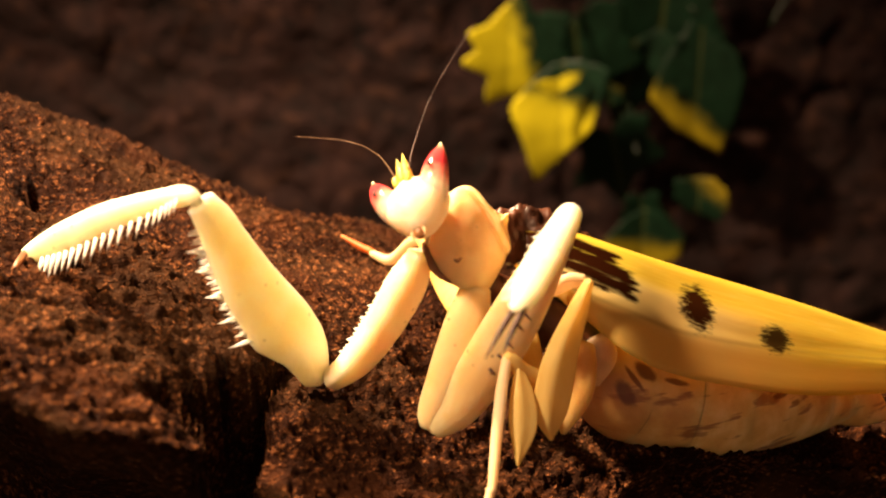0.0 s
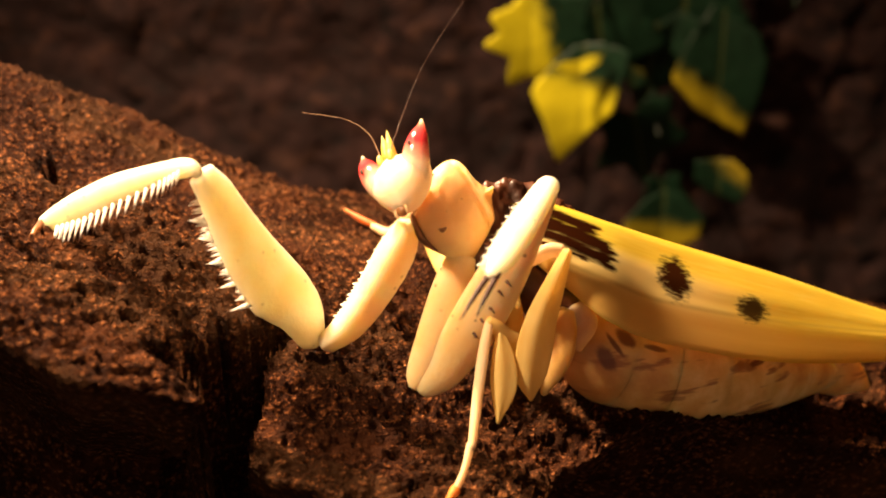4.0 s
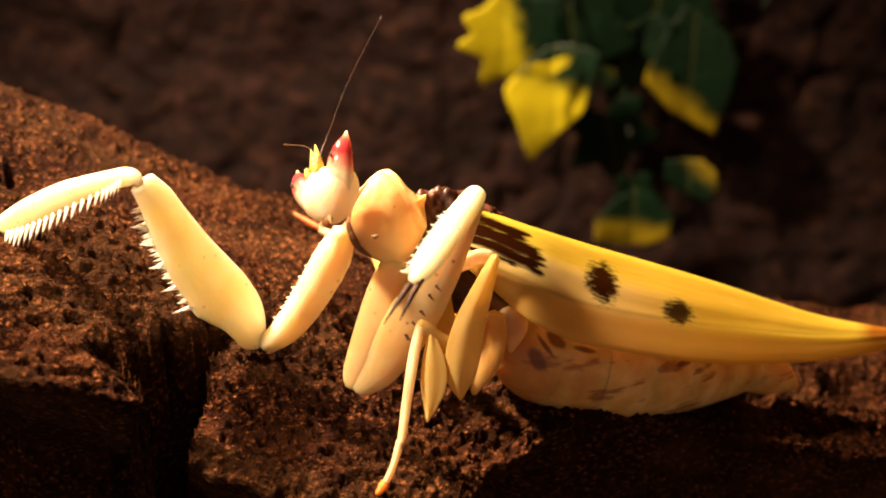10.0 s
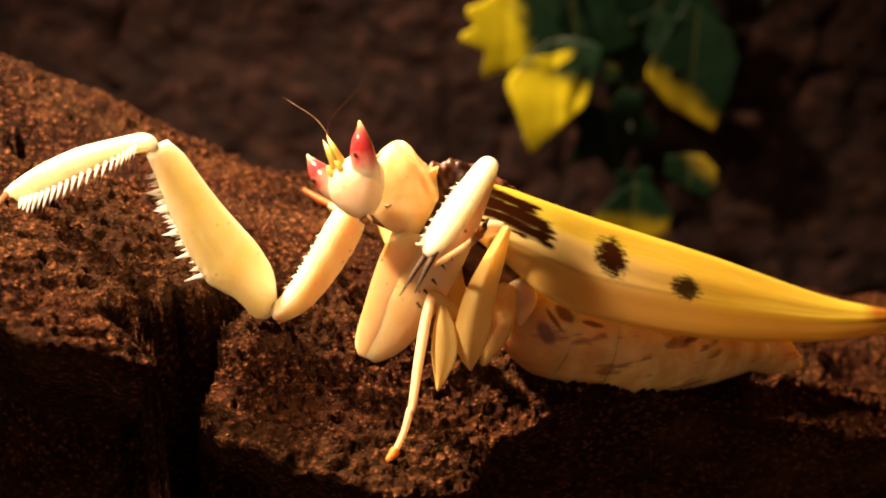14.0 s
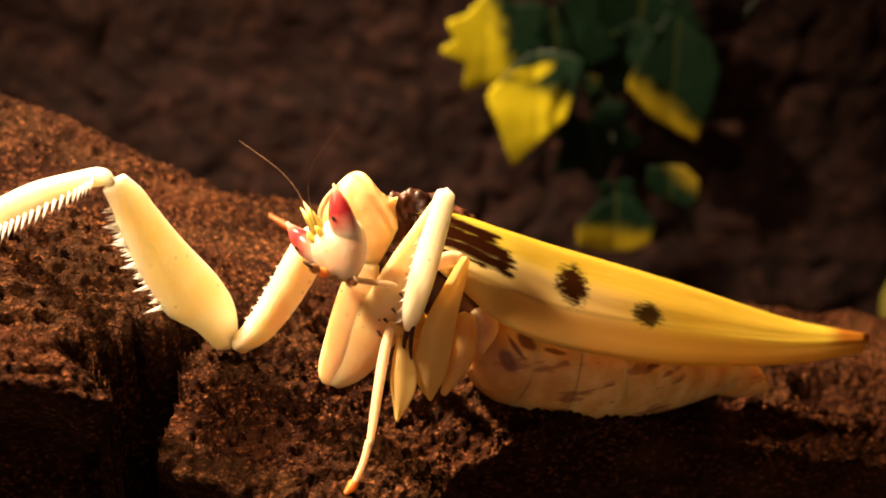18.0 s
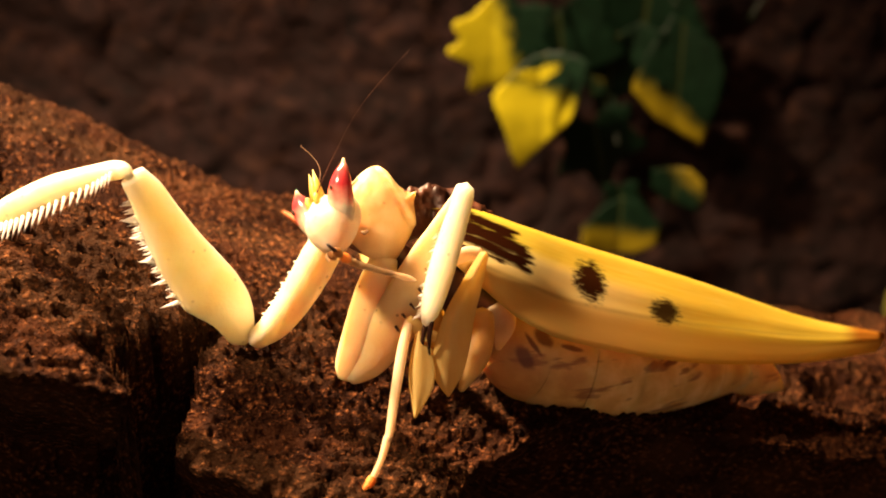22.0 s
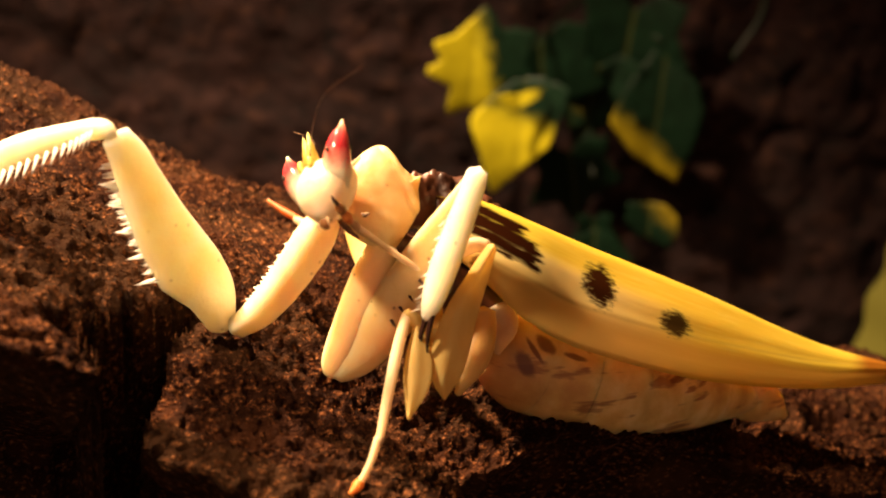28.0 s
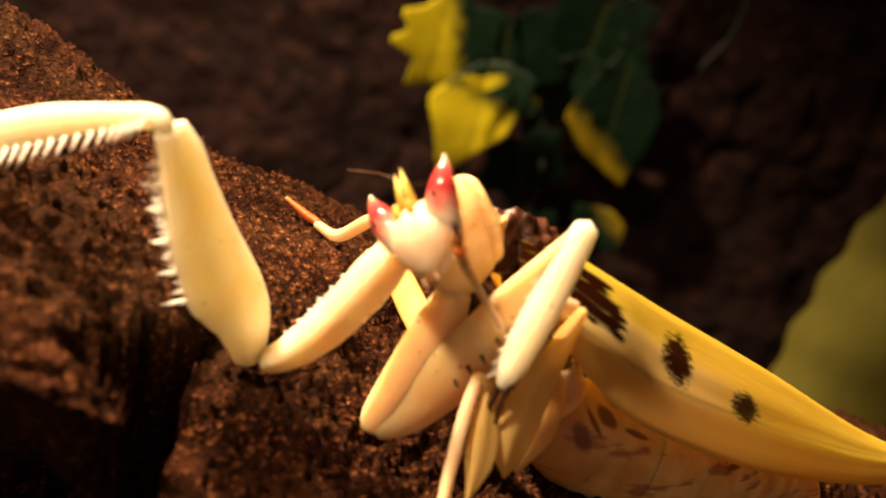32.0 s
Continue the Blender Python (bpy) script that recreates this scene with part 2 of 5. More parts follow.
def belly_material():
    """Amber see-through belly: soft banding, brown dashes, and dark ovals on its front rings."""
    m, nt, b = surface("amber_belly", 0.4, 0.4, 0.8, (1.0, 0.62, 0.38), 0.003)
    o = coords(nt)
    col = ramp(nt, noise_tex(nt, o, 300, 5), [(0.32, (0.56, 0.29, 0.075)), (0.5, (0.70, 0.42, 0.13)), (0.66, (0.82, 0.57, 0.25))])
    blot = smooth_step(nt, noise_tex(nt, o, 420, 3, 0.6, (0.35, 0.35, 1.5)), 0.58, 0.66)
    col = mix(nt, math_node(nt, "MULTIPLY", blot, 0.7), col, (0.20, 0.05, 0.015))
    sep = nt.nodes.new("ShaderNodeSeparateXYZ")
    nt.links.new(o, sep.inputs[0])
    # front end browned, with the shade under the wing put into the colour
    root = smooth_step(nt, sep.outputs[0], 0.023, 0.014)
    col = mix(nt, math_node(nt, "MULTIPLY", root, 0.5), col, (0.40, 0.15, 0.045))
    rag = math_node(nt, "MULTIPLY_ADD", noise_tex(nt, o, 1100, 4, 0.65), 1.6, -1.0)
    # dark marks fanning out from the leg's root: place, turn, half length and half width
    for x, z, turn, rx, rz in ((16.7, 102.2, -55, 1.15, 0.62), (17.5, 103.4, -50, 1.1, 0.2), (18.6, 103.8, -32, 0.95, 0.42), (19.6, 104.8, -5, 0.95, 0.38), (21.5, 102.8, -16, 1.0, 0.2), (23.2, 103.5, 10, 0.6, 0.4), (28.0, 102.2, 5, 0.9, 0.3), (32.4, 99.8, 0, 0.8, 0.3)):
        c, n = math.cos(radians(turn)), math.sin(radians(turn))
        dx, dz = (math_node(nt, "SUBTRACT", sep.outputs[0], x * MM), math_node(nt, "SUBTRACT", sep.outputs[2], z * MM))
        dx, dz = (math_node(nt, "MULTIPLY_ADD", dx, 1000 * k0 / r, math_node(nt, "MULTIPLY", dz, 1000 * k1 / r)) for k0, k1, r in ((c, n, rx), (-n, c, rz)))
        d = math_node(nt, "ADD", math_node(nt, "ADD", math_node(nt, "MULTIPLY", dx, dx), math_node(nt, "MULTIPLY", dz, dz)), rag)
        col = mix(nt, math_node(nt, "MULTIPLY", smooth_step(nt, d, 1.9, 0.3), 0.85), col, (0.13, 0.032, 0.010))
    link(nt, b.inputs["Base Color"], col)
    bump(nt, b, noise_tex(nt, o, 1500, 4), 0.3, 0.0002)
    return m


def eye_material():
    """Red, wet compound eye that pales towards its point and its base; a dark false pupil low on it."""
    m, nt, b = surface("red_eye", 0.12, 0.6, 0.7, (1, 0.4, 0.3), 0.002)
    uv = node(nt, "ShaderNodeUVMap", uv_map="wing")
    sep = nt.nodes.new("ShaderNodeSeparateXYZ")
    nt.links.new(uv, sep.inputs[0])
    wob = math_node(nt, "MULTIPLY_ADD", noise_tex(nt, coords(nt), 900, 2), 0.12, math_node(nt, "SUBTRACT", sep.outputs[0], 0.06))
    col = ramp(nt, wob, [(0.20, (0.88, 0.72, 0.52)), (0.30, (0.68, 0.24, 0.18)), (0.42, (0.46, 0.035, 0.045)), (0.58, (0.50, 0.07, 0.07)), (0.74, (0.66, 0.26, 0.17)), (0.90, (0.86, 0.66, 0.42))])
    sy = nt.nodes.new("ShaderNodeSeparateXYZ")
    nt.links.new(coords(nt), sy.inputs[0])
    col = mix(nt, smooth_step(nt, sy.outputs[1], -0.0021, -0.0013), col, (0.84, 0.62, 0.45))
    link(nt, b.inputs["Base Color"], col)
    bump(nt, b, node(nt, "ShaderNodeTexVoronoi", {"Vector": coords(nt), "Scale": 9000}), 0.08, 0.00003)
    return m


WING, BELLY, EYE_RED = wing_material(), belly_material(), eye_material()


def bark_material():
    m, nt, b = surface("bark", 0.9, 0.05)
    o = coords(nt)
    big = noise_tex(nt, o, 70, 5, 0.6)
    fine = noise_tex(nt, o, 1800, 8, 0.74)
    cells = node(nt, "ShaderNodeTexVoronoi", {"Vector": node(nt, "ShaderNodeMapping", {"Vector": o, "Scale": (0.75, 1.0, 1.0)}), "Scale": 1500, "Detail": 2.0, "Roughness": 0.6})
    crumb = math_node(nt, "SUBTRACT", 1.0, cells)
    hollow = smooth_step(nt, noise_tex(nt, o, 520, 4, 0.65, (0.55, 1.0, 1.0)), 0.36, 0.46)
    # crumb gaps and hollows get dark colour in place of their fine shadows
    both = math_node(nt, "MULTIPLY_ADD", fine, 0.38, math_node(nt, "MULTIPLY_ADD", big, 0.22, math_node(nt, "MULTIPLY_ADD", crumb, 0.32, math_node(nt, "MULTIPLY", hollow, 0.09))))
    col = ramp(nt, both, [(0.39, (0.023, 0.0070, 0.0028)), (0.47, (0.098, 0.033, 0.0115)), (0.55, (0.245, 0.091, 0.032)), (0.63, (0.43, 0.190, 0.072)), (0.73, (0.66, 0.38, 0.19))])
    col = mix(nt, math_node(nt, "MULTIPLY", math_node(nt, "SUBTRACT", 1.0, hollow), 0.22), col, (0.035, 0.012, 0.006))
    red = smooth_step(nt, noise_tex(nt, o, 130, 3), 0.52, 0.66)
    col = mix(nt, math_node(nt, "MULTIPLY", red, 0.22), col, (0.17, 0.058, 0.022))
    tan = smooth_step(nt, noise_tex(nt, o, 95, 4, 0.6, (0.6, 1.0, 1.0)), 0.46, 0.62)
    col = mix(nt, math_node(nt, "MULTIPLY", tan, 0.08), col, (0.36, 0.185, 0.075))
    link(nt, b.inputs["Base Color"], col)
    glint = smooth_step(nt, noise_tex(nt, o, 1500, 2), 0.60, 0.68)
    link(nt, b.inputs["Roughness"], ramp(nt, glint, [(0.0, (0.9,) * 3), (1.0, (0.5,) * 3)]))
    bump(nt, b, math_node(nt, "MULTIPLY_ADD", crumb, 0.8, math_node(nt, "MULTIPLY_ADD", hollow, 0.2, fine)), 1.0, 0.0009)
    return m


def cork_material():
    m, nt, b = surface("cork_panel", 0.9, 0.2)
    o = coords(nt)
    big = noise_tex(nt, o, 42, 6, 0.62)
    fine = noise_tex(nt, o, 260, 5, 0.65)
    both = math_node(nt, "MULTIPLY_ADD", fine, 0.4, math_node(nt, "MULTIPLY", big, 0.6))
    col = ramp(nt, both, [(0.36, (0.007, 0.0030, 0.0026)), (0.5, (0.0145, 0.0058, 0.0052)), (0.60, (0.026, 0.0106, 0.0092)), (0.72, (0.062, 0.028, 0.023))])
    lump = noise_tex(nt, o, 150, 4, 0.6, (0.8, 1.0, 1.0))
    # shade of the hollows and light on the lumps, painted into the colour
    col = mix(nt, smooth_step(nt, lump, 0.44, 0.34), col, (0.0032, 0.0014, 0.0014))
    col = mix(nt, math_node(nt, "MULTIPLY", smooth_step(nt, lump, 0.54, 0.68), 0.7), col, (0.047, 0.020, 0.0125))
    link(nt, b.inputs["Base Color"], col)
    bump(nt, b, math_node(nt, "ADD", both, lump), 0.8, 0.003)
    return m


def leaf_material(name, split, slope, yellow, green, margin_on=1.0, sign=1.0):
    """Variegated leaf: a yellow side and margin against a green heart, parted by a ragged line; pale veins."""
    m, nt, b = surface(name, 0.5, 0.2, 0.0)
    uv = node(nt, "ShaderNodeUVMap", uv_map="leaf")
    sep = nt.nodes.new("ShaderNodeSeparateXYZ")
    nt.links.new(uv, sep.inputs[0])
    u, v = sep.outputs[0], sep.outputs[1]
    wob = math_node(nt, "MULTIPLY_ADD", noise_tex(nt, uv, 3.5, 4, 0.6), 0.5, -0.25)
    across = math_node(nt, "MULTIPLY", math_node(nt, "MULTIPLY_ADD", v, slope, u), sign)
    edge = math_node(nt, "ADD", across, math_node(nt, "SUBTRACT", math_node(nt, "MULTIPLY", wob, 1 + 0.5 * abs(slope)), split))
    rim = nt.nodes.new("ShaderNodeAttribute")
    rim.attribute_name = "rim"
    margin = math_node(nt, "ADD", rim.outputs["Fac"], wob)
    lower = smooth_step(nt, math_node(nt, "MULTIPLY_ADD", u, 0.6, math_node(nt, "ADD", v, wob)), -0.15, -0.45)
    mask = math_node(nt, "MAXIMUM", smooth_step(nt, edge, 0.16 * (1 + abs(slope)), -0.16 * (1 + abs(slope))), math_node(nt, "MULTIPLY", math_node(nt, "MULTIPLY", lower, margin_on), smooth_step(nt, margin, 0.70, 0.85)))
    tone = noise_tex(nt, uv, 6.0, 5, 0.6)
    g = ramp(nt, tone, [(0.3, tuple(c * 0.6 for c in green)), (0.7, tuple(c * 1.5 for c in green))])
    y = ramp(nt, tone, [(0.3, tuple(c * 0.85 for c in yellow)), (0.7, yellow)])
    col = mix(nt, mask, g, y)
    vein = smooth_step(nt, math_node(nt, "ABSOLUTE", u), 0.035, 0.01)
    col = mix(nt, math_node(nt, "MULTIPLY", vein, 0.12), col, (0.30, 0.30, 0.06))
    link(nt, b.inputs["Base Color"], col)
    see_through(nt, b, col, 0.3)
    return m


BARK, CORK = bark_material(), cork_material()
YEL, GRN = (0.64, 0.56, 0.014), (0.005, 0.020, 0.009)
LEAF_YELLOW = leaf_material("ivy_half_yellow", 0.30, 0.35, YEL, GRN)
LEAF_TIP = leaf_material("ivy_yellow_point", 0.95, 3.3, YEL, GRN)
LEAF_RIM = leaf_material("ivy_yellow_foot", -0.9, 8.0, (0.40, 0.31, 0.012), GRN, 0.0)
LEAF_CURL = leaf_material("ivy_yellow_shoulder", -0.38, 1.0, (0.28, 0.21, 0.010), GRN, 0.0, -1.0)
LEAF_SIDE = leaf_material("ivy_green_yellow_side", -0.72, 1.3, (0.44, 0.34, 0.012), GRN, 0.0)
LEAF_DARK = leaf_material("ivy_dark_green", -3.0, 0.0, GRN, GRN)
LEAF_BROAD = leaf_material("broad_yellow_green", 3.0, 0.0, (0.28, 0.265, 0.05), (0.06, 0.12, 0.02))


def plain(name, a, b_, scale, rough, bump_mm=0.3):
    m, nt, b = surface(name, rough, 0.3)
    o = coords(nt)
    n = noise_tex(nt, o, scale, 6, 0.6)
    link(nt, b.inputs["Base Color"], ramp(nt, n, [(0.35, a), (0.65, b_)]))
    bump(nt, b, noise_tex(nt, o, scale * 5, 4), 0.4, bump_mm * MM)
    return m


SOIL = plain("dark_soil", (0.012, 0.008, 0.006), (0.05, 0.032, 0.02), 90, 0.95, 2.0)
BOARD = plain("dark_panel", (0.018, 0.013, 0.011), (0.03, 0.022, 0.018), 30, 0.7)
STEM = plain("green_stem", (0.003, 0.008, 0.003), (0.008, 0.018, 0.006), 200, 0.5)
BLACKMETAL = plain("black_lamp_shell", (0.015, 0.015, 0.015), (0.03, 0.03, 0.03), 100, 0.45)
# ---- mesh tools (millimetres) ----


def part(name, bm, material, parent=None, label="", base=(0, 0, 0), smooth=True):
    """Links a bmesh in millimetres as one mesh object; base is its origin's place inside its parent."""
    me = bpy.data.meshes.new(name)
    bmesh.ops.recalc_face_normals(bm, faces=bm.faces)
    bmesh.ops.scale(bm, vec=(MM, MM, MM), verts=bm.verts)
    bm.to_mesh(me)
    bm.free()
    for p in me.polygons:
        p.use_smooth = smooth
    for m in material if isinstance(material, (list, tuple)) else (material,):
        me.materials.append(m)
    ob = new(name, me)
    if parent:
        ob.parent = parent
    ob.location = Vector(base) * MM
    if label:
        ob["label"] = label
    return ob


def spline(pts, n):
    """n + 1 points on a smooth curve through pts (rows of any width)."""
    p = np.array(pts, float)
    p = np.vstack([2 * p[0] - p[1], p, 2 * p[-1] - p[-2]])
    segs = len(p) - 3
    out = []
    for t in np.linspace(0, segs, n + 1):
        i = min(int(t), segs - 1)
        f = t - i
        a, b, c, d = p[i : i + 4]
        out.append(0.5 * (2 * b + (c - a) * f + (2 * a - 5 * b + 4 * c - d) * f * f + (3 * b - a - 3 * c + d) * f**3))
    return np.array(out)


def sweep(bm, pts, ra, rb, side, rings=20, around=16, lump=0.0, uv=False, crest=0.0, inner=None):
    """A tapering limb along a smooth curve: an oval of half-widths ra (along side; inner on the other side) and rb at each control point, closed at both ends; crest raises a keel along it."""
    rows = np.column_stack([np.array(pts, float), ra, rb, ra if inner is None else inner])
    c = spline(rows, rings)
    c[:, 3:] = np.maximum(c[:, 3:], 0.02)
    layer = bm.loops.layers.uv.verify() if uv else None
    side = Vector(side)
    loops, rings_v = [], []
    for i, row in enumerate(c):
        a = Vector(c[min(i + 1, rings)][:3] - c[max(i - 1, 0)][:3]).normalized()
        s = (side - a * side.dot(a)).normalized()
        w = a.cross(s)
        ring = []
        for k in range(around):
            th = 2 * math.pi * k / around
            keel = 1 + crest * math.exp(-(((th - 1.95) / 0.55) ** 2))
            q = Vector(row[:3]) + s * ((row[3] if math.cos(th) > 0 else row[5]) * math.cos(th)) + w * (row[4] * math.sin(th) * keel)
            if lump:
                q += (q - Vector(row[:3])) * lump * (noise.noise(q * 0.9) + 0.5 * noise.noise(q * 2.3))
            ring.append(bm.verts.new(q))
        rings_v.append(ring)
    first = bm.verts.new(Vector(c[0][:3]) - (Vector(c[1][:3]) - Vector(c[0][:3])).normalized() * min(c[0][3:]) * 0.6)
    last = bm.verts.new(Vector(c[-1][:3]) + (Vector(c[-1][:3]) - Vector(c[-2][:3])).normalized() * min(c[-1][3:]) * 0.6)
    faces = []
    for i in range(rings):
        for k in range(around):
            f = bm.faces.new((rings_v[i][k], rings_v[i][(k + 1) % around], rings_v[i + 1][(k + 1) % around], rings_v[i + 1][k]))
            faces.append((f, i, k))
    for k in range(around):
        f0 = bm.faces.new((first, rings_v[0][(k + 1) % around], rings_v[0][k]))
        f1 = bm.faces.new((last, rings_v[-1][k], rings_v[-1][(k + 1) % around]))
        faces += [(f0, 0, k), (f1, rings - 1, k)]
    if layer:
        index = {v: i / rings for i, ring in enumerate(rings_v) for v in ring}
        index[first], index[last] = 0.0, 1.0
        for f, i, k in faces:
            for lp in f.loops:
                lp[layer].uv = (index[lp.vert], k / around)
    return bm


def limb(name, pts, ra, rb, side, material, parent, label="", base=(0, 0, 0), uv=False, **kw):
    bm = bmesh.new()
    if uv:
        bm.loops.layers.uv.new("wing")
    return part(name, sweep(bm, np.array(pts, float) - np.array(base), ra, rb, side, uv=uv, **kw), material, parent, label, Vector(base) - Vector(parent_base(parent)))


def parent_base(parent):
    """World place, in millimetres, of a part's parent."""
    p = Vector((0, 0, 0))
    while parent:
        p = p + parent.location / MM
        parent = parent.parent
    return p


def cone(bm, a, b, r, n=6):
    a, b = Vector(a), Vector(b)
    d = (b - a).normalized()
    s = d.orthogonal().normalized()
    w = d.cross(s)
    ring = [bm.verts.new(a + (s * math.cos(2 * math.pi * k / n) + w * math.sin(2 * math.pi * k / n)) * r) for k in range(n)]
    mid = [bm.verts.new(a.lerp(b, 0.55) + (s * math.cos(2 * math.pi * k / n) + w * math.sin(2 * math.pi * k / n)) * r * 0.55) for k in range(n)]
    tip, foot = bm.verts.new(b), bm.verts.new(a - d * r * 0.4)
    for k in range(n):
        j = (k + 1) % n
        bm.faces.new((ring[k], ring[j], mid[j], mid[k]))
        bm.faces.new((mid[k], mid[j], tip))
        bm.faces.new((foot, ring[j], ring[k]))


def box(bm, x0, y0, z0, x1, y1, z1):
    m = Matrix.LocRotScale(((x0 + x1) / 2, (y0 + y1) / 2, (z0 + z1) / 2), None, (x1 - x0, y1 - y0, z1 - z0))
    bmesh.ops.create_cube(bm, size=1, matrix=m)
    return bm


# ---- terrarium ----
X0, X1, Y0, Y1, Z0, Z1 = -250, 330, -190, 385, -40, 440


def wall(name, x0, y0, z0, x1, y1, z1, material, label):
    bm = box(bmesh.new(), x0, y0, z0, x1, y1, z1)
    return tagged(part(name, bm, material, smooth=False), label, "wall", kind="structure")


wall("wall_west", X0 - 8, Y0, Z0, X0, Y1, Z1, BOARD, "dark plain side panel of the terrarium")
wall("wall_east", X1, Y0, Z0, X1 + 8, Y1, Z1, BOARD, "dark plain side panel of the terrarium")
tagged(part("ceiling", box(bmesh.new(), X0 - 8, Y0 - 8, Z1, X1 + 8, Y1 + 30, Z1 + 8), BOARD, smooth=False), "dark lid of the terrarium", "ceiling", kind="structure")


def cork_wall():
    """Cork panel: lumpy face with pits and clefts, a closed slab."""
    bm = bmesh.new()
    nx, nz = 300, 220
    grid = []
    for j in range(nz + 1):
        row = []
        for i in range(nx + 1):
            x, z = X0 - 8 + (X1 - X0 + 16) * i / nx, Z0 + (Z1 - Z0) * j / nz
            p = Vector((x, 0, z))
            h = 5 * noise.fractal(p * 0.022, 0.9, 2.1, 4) + 2.6 * noise.noise(p * 0.07) + 1.3 * noise.noise(p * 0.17)
            c = noise.noise(p * 0.045 + Vector((7, 3, 1)))
            h -= 6 * max(0.0, 0.16 - abs(c)) / 0.16 * max(0.0, noise.noise(p * 0.02 + Vector((1, 9, 4))) + 0.2)
            row.append(bm.verts.new((x, Y1 - h, z)))
        grid.append(row)
    for j in range(nz):
        for i in range(nx):
            bm.faces.new((grid[j][i], grid[j][i + 1], grid[j + 1][i + 1], grid[j + 1][i]))
    rim = grid[0] + [r[-1] for r in grid[1:]] + grid[-1][-2::-1] + [r[0] for r in grid[-2:0:-1]]
    back = [bm.verts.new((v.co.x, Y1 + 28, v.co.z)) for v in rim]
    for k in range(len(rim)):
        j = (k + 1) % len(rim)
        bm.faces.new((rim[k], rim[j], back[j], back[k]))
    bm.faces.new(back)
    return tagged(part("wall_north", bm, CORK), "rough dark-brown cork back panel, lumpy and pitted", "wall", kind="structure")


cork_wall()


def soil():
    bm = bmesh.new()
    n = 90
    g = [[bm.verts.new((X0 - 8 + (X1 - X0 + 16) * i / n, Y0 - 8 + (Y1 - Y0 + 16) * j / n, Z0 + 5 * noise.fractal(Vector((i * 0.14, j * 0.14, 0)), 1, 2, 4))) for i in range(n + 1)] for j in range(n + 1)]
    for j in range(n):
        for i in range(n):
            bm.faces.new((g[j][i], g[j][i + 1], g[j + 1][i + 1], g[j + 1][i]))
    return tagged(part("floor", bm, SOIL), "dark crumbly soil on the terrarium floor", "floor", kind="structure")


soil()

# ---- bark log ----
AX, AY = 0.922, 0.387  # the log's direction in plan


def log_top(a, b):
    return 104.0 - 0.293 * a + 0.123 * b


PITS = ((-8.2, 92.5, 1.6, 2.6), (48, 116, 6.0, 6.0), (42, 109, 4.0, 5.0), (58, 119, 5.0, 4.5), (64, 112, 4, 3), (-30, 96, 2.6, 2.0), (-21, 79, 3.0, 2.0), (-40, 108, 3.5, 3.0), (9, 93, 2.5, 2.0), (30, 112, 3.5, 2.5), (-2, 98, 2.4, 2.2))


# front edge of the top (distance from the log's line) and the cleft, along the log
EDGE_A = (-260, -60, -50, -42, -38, -34.5, -32, -29, -27.4, -25.6, -25.0, -24.2, -22.3, -18.3, -14, -10, -4, 0, 4, 12, 28, 41, 90, 330)
EDGE_B = (5, 6, 11, 17.5, 22.2, 22.6, 23, 22.2, 21.5, 18, 19, 21.5, 24.6, 28.2, 30.5, 31.8, 31.5, 27, 22, 20, 20, 23, 26, 32)
CLEFT_B = (-34, -29, -26.4, -24, -21.5, -20, -18, -16, -14, -12.6, -11, -9, -7, -5, -4)
CLEFT_LEFT = (-28, -28, -28, -28, -28, -28.2, -29.2, -29.4, -28.4, -27.0, -24.6, -20.6, -19.6, -17.4, -16)
CLEFT_RIGHT = (-16, -18.3, -22.3, -24.2, -24.9, -24.7, -24.0, -22.8, -21.2, -21.0, -21.2, -19.5, -18.4, -16.9, -16)
# how far the plate on the cleft's right side has sunk, across the log
SUNK_B = (-40, -32, -26, -20, -16, -11, -5, 0, 5)
SUNK = (7.0, 5.8, 5.2, 6.1, 5.2, 3.7, 1.7, 0.5, 0.0)


def step(v, lo, hi):
    f = min(max((v - lo) / (hi - lo), 0.0), 1.0)
    return f * f * (3 - 2 * f)


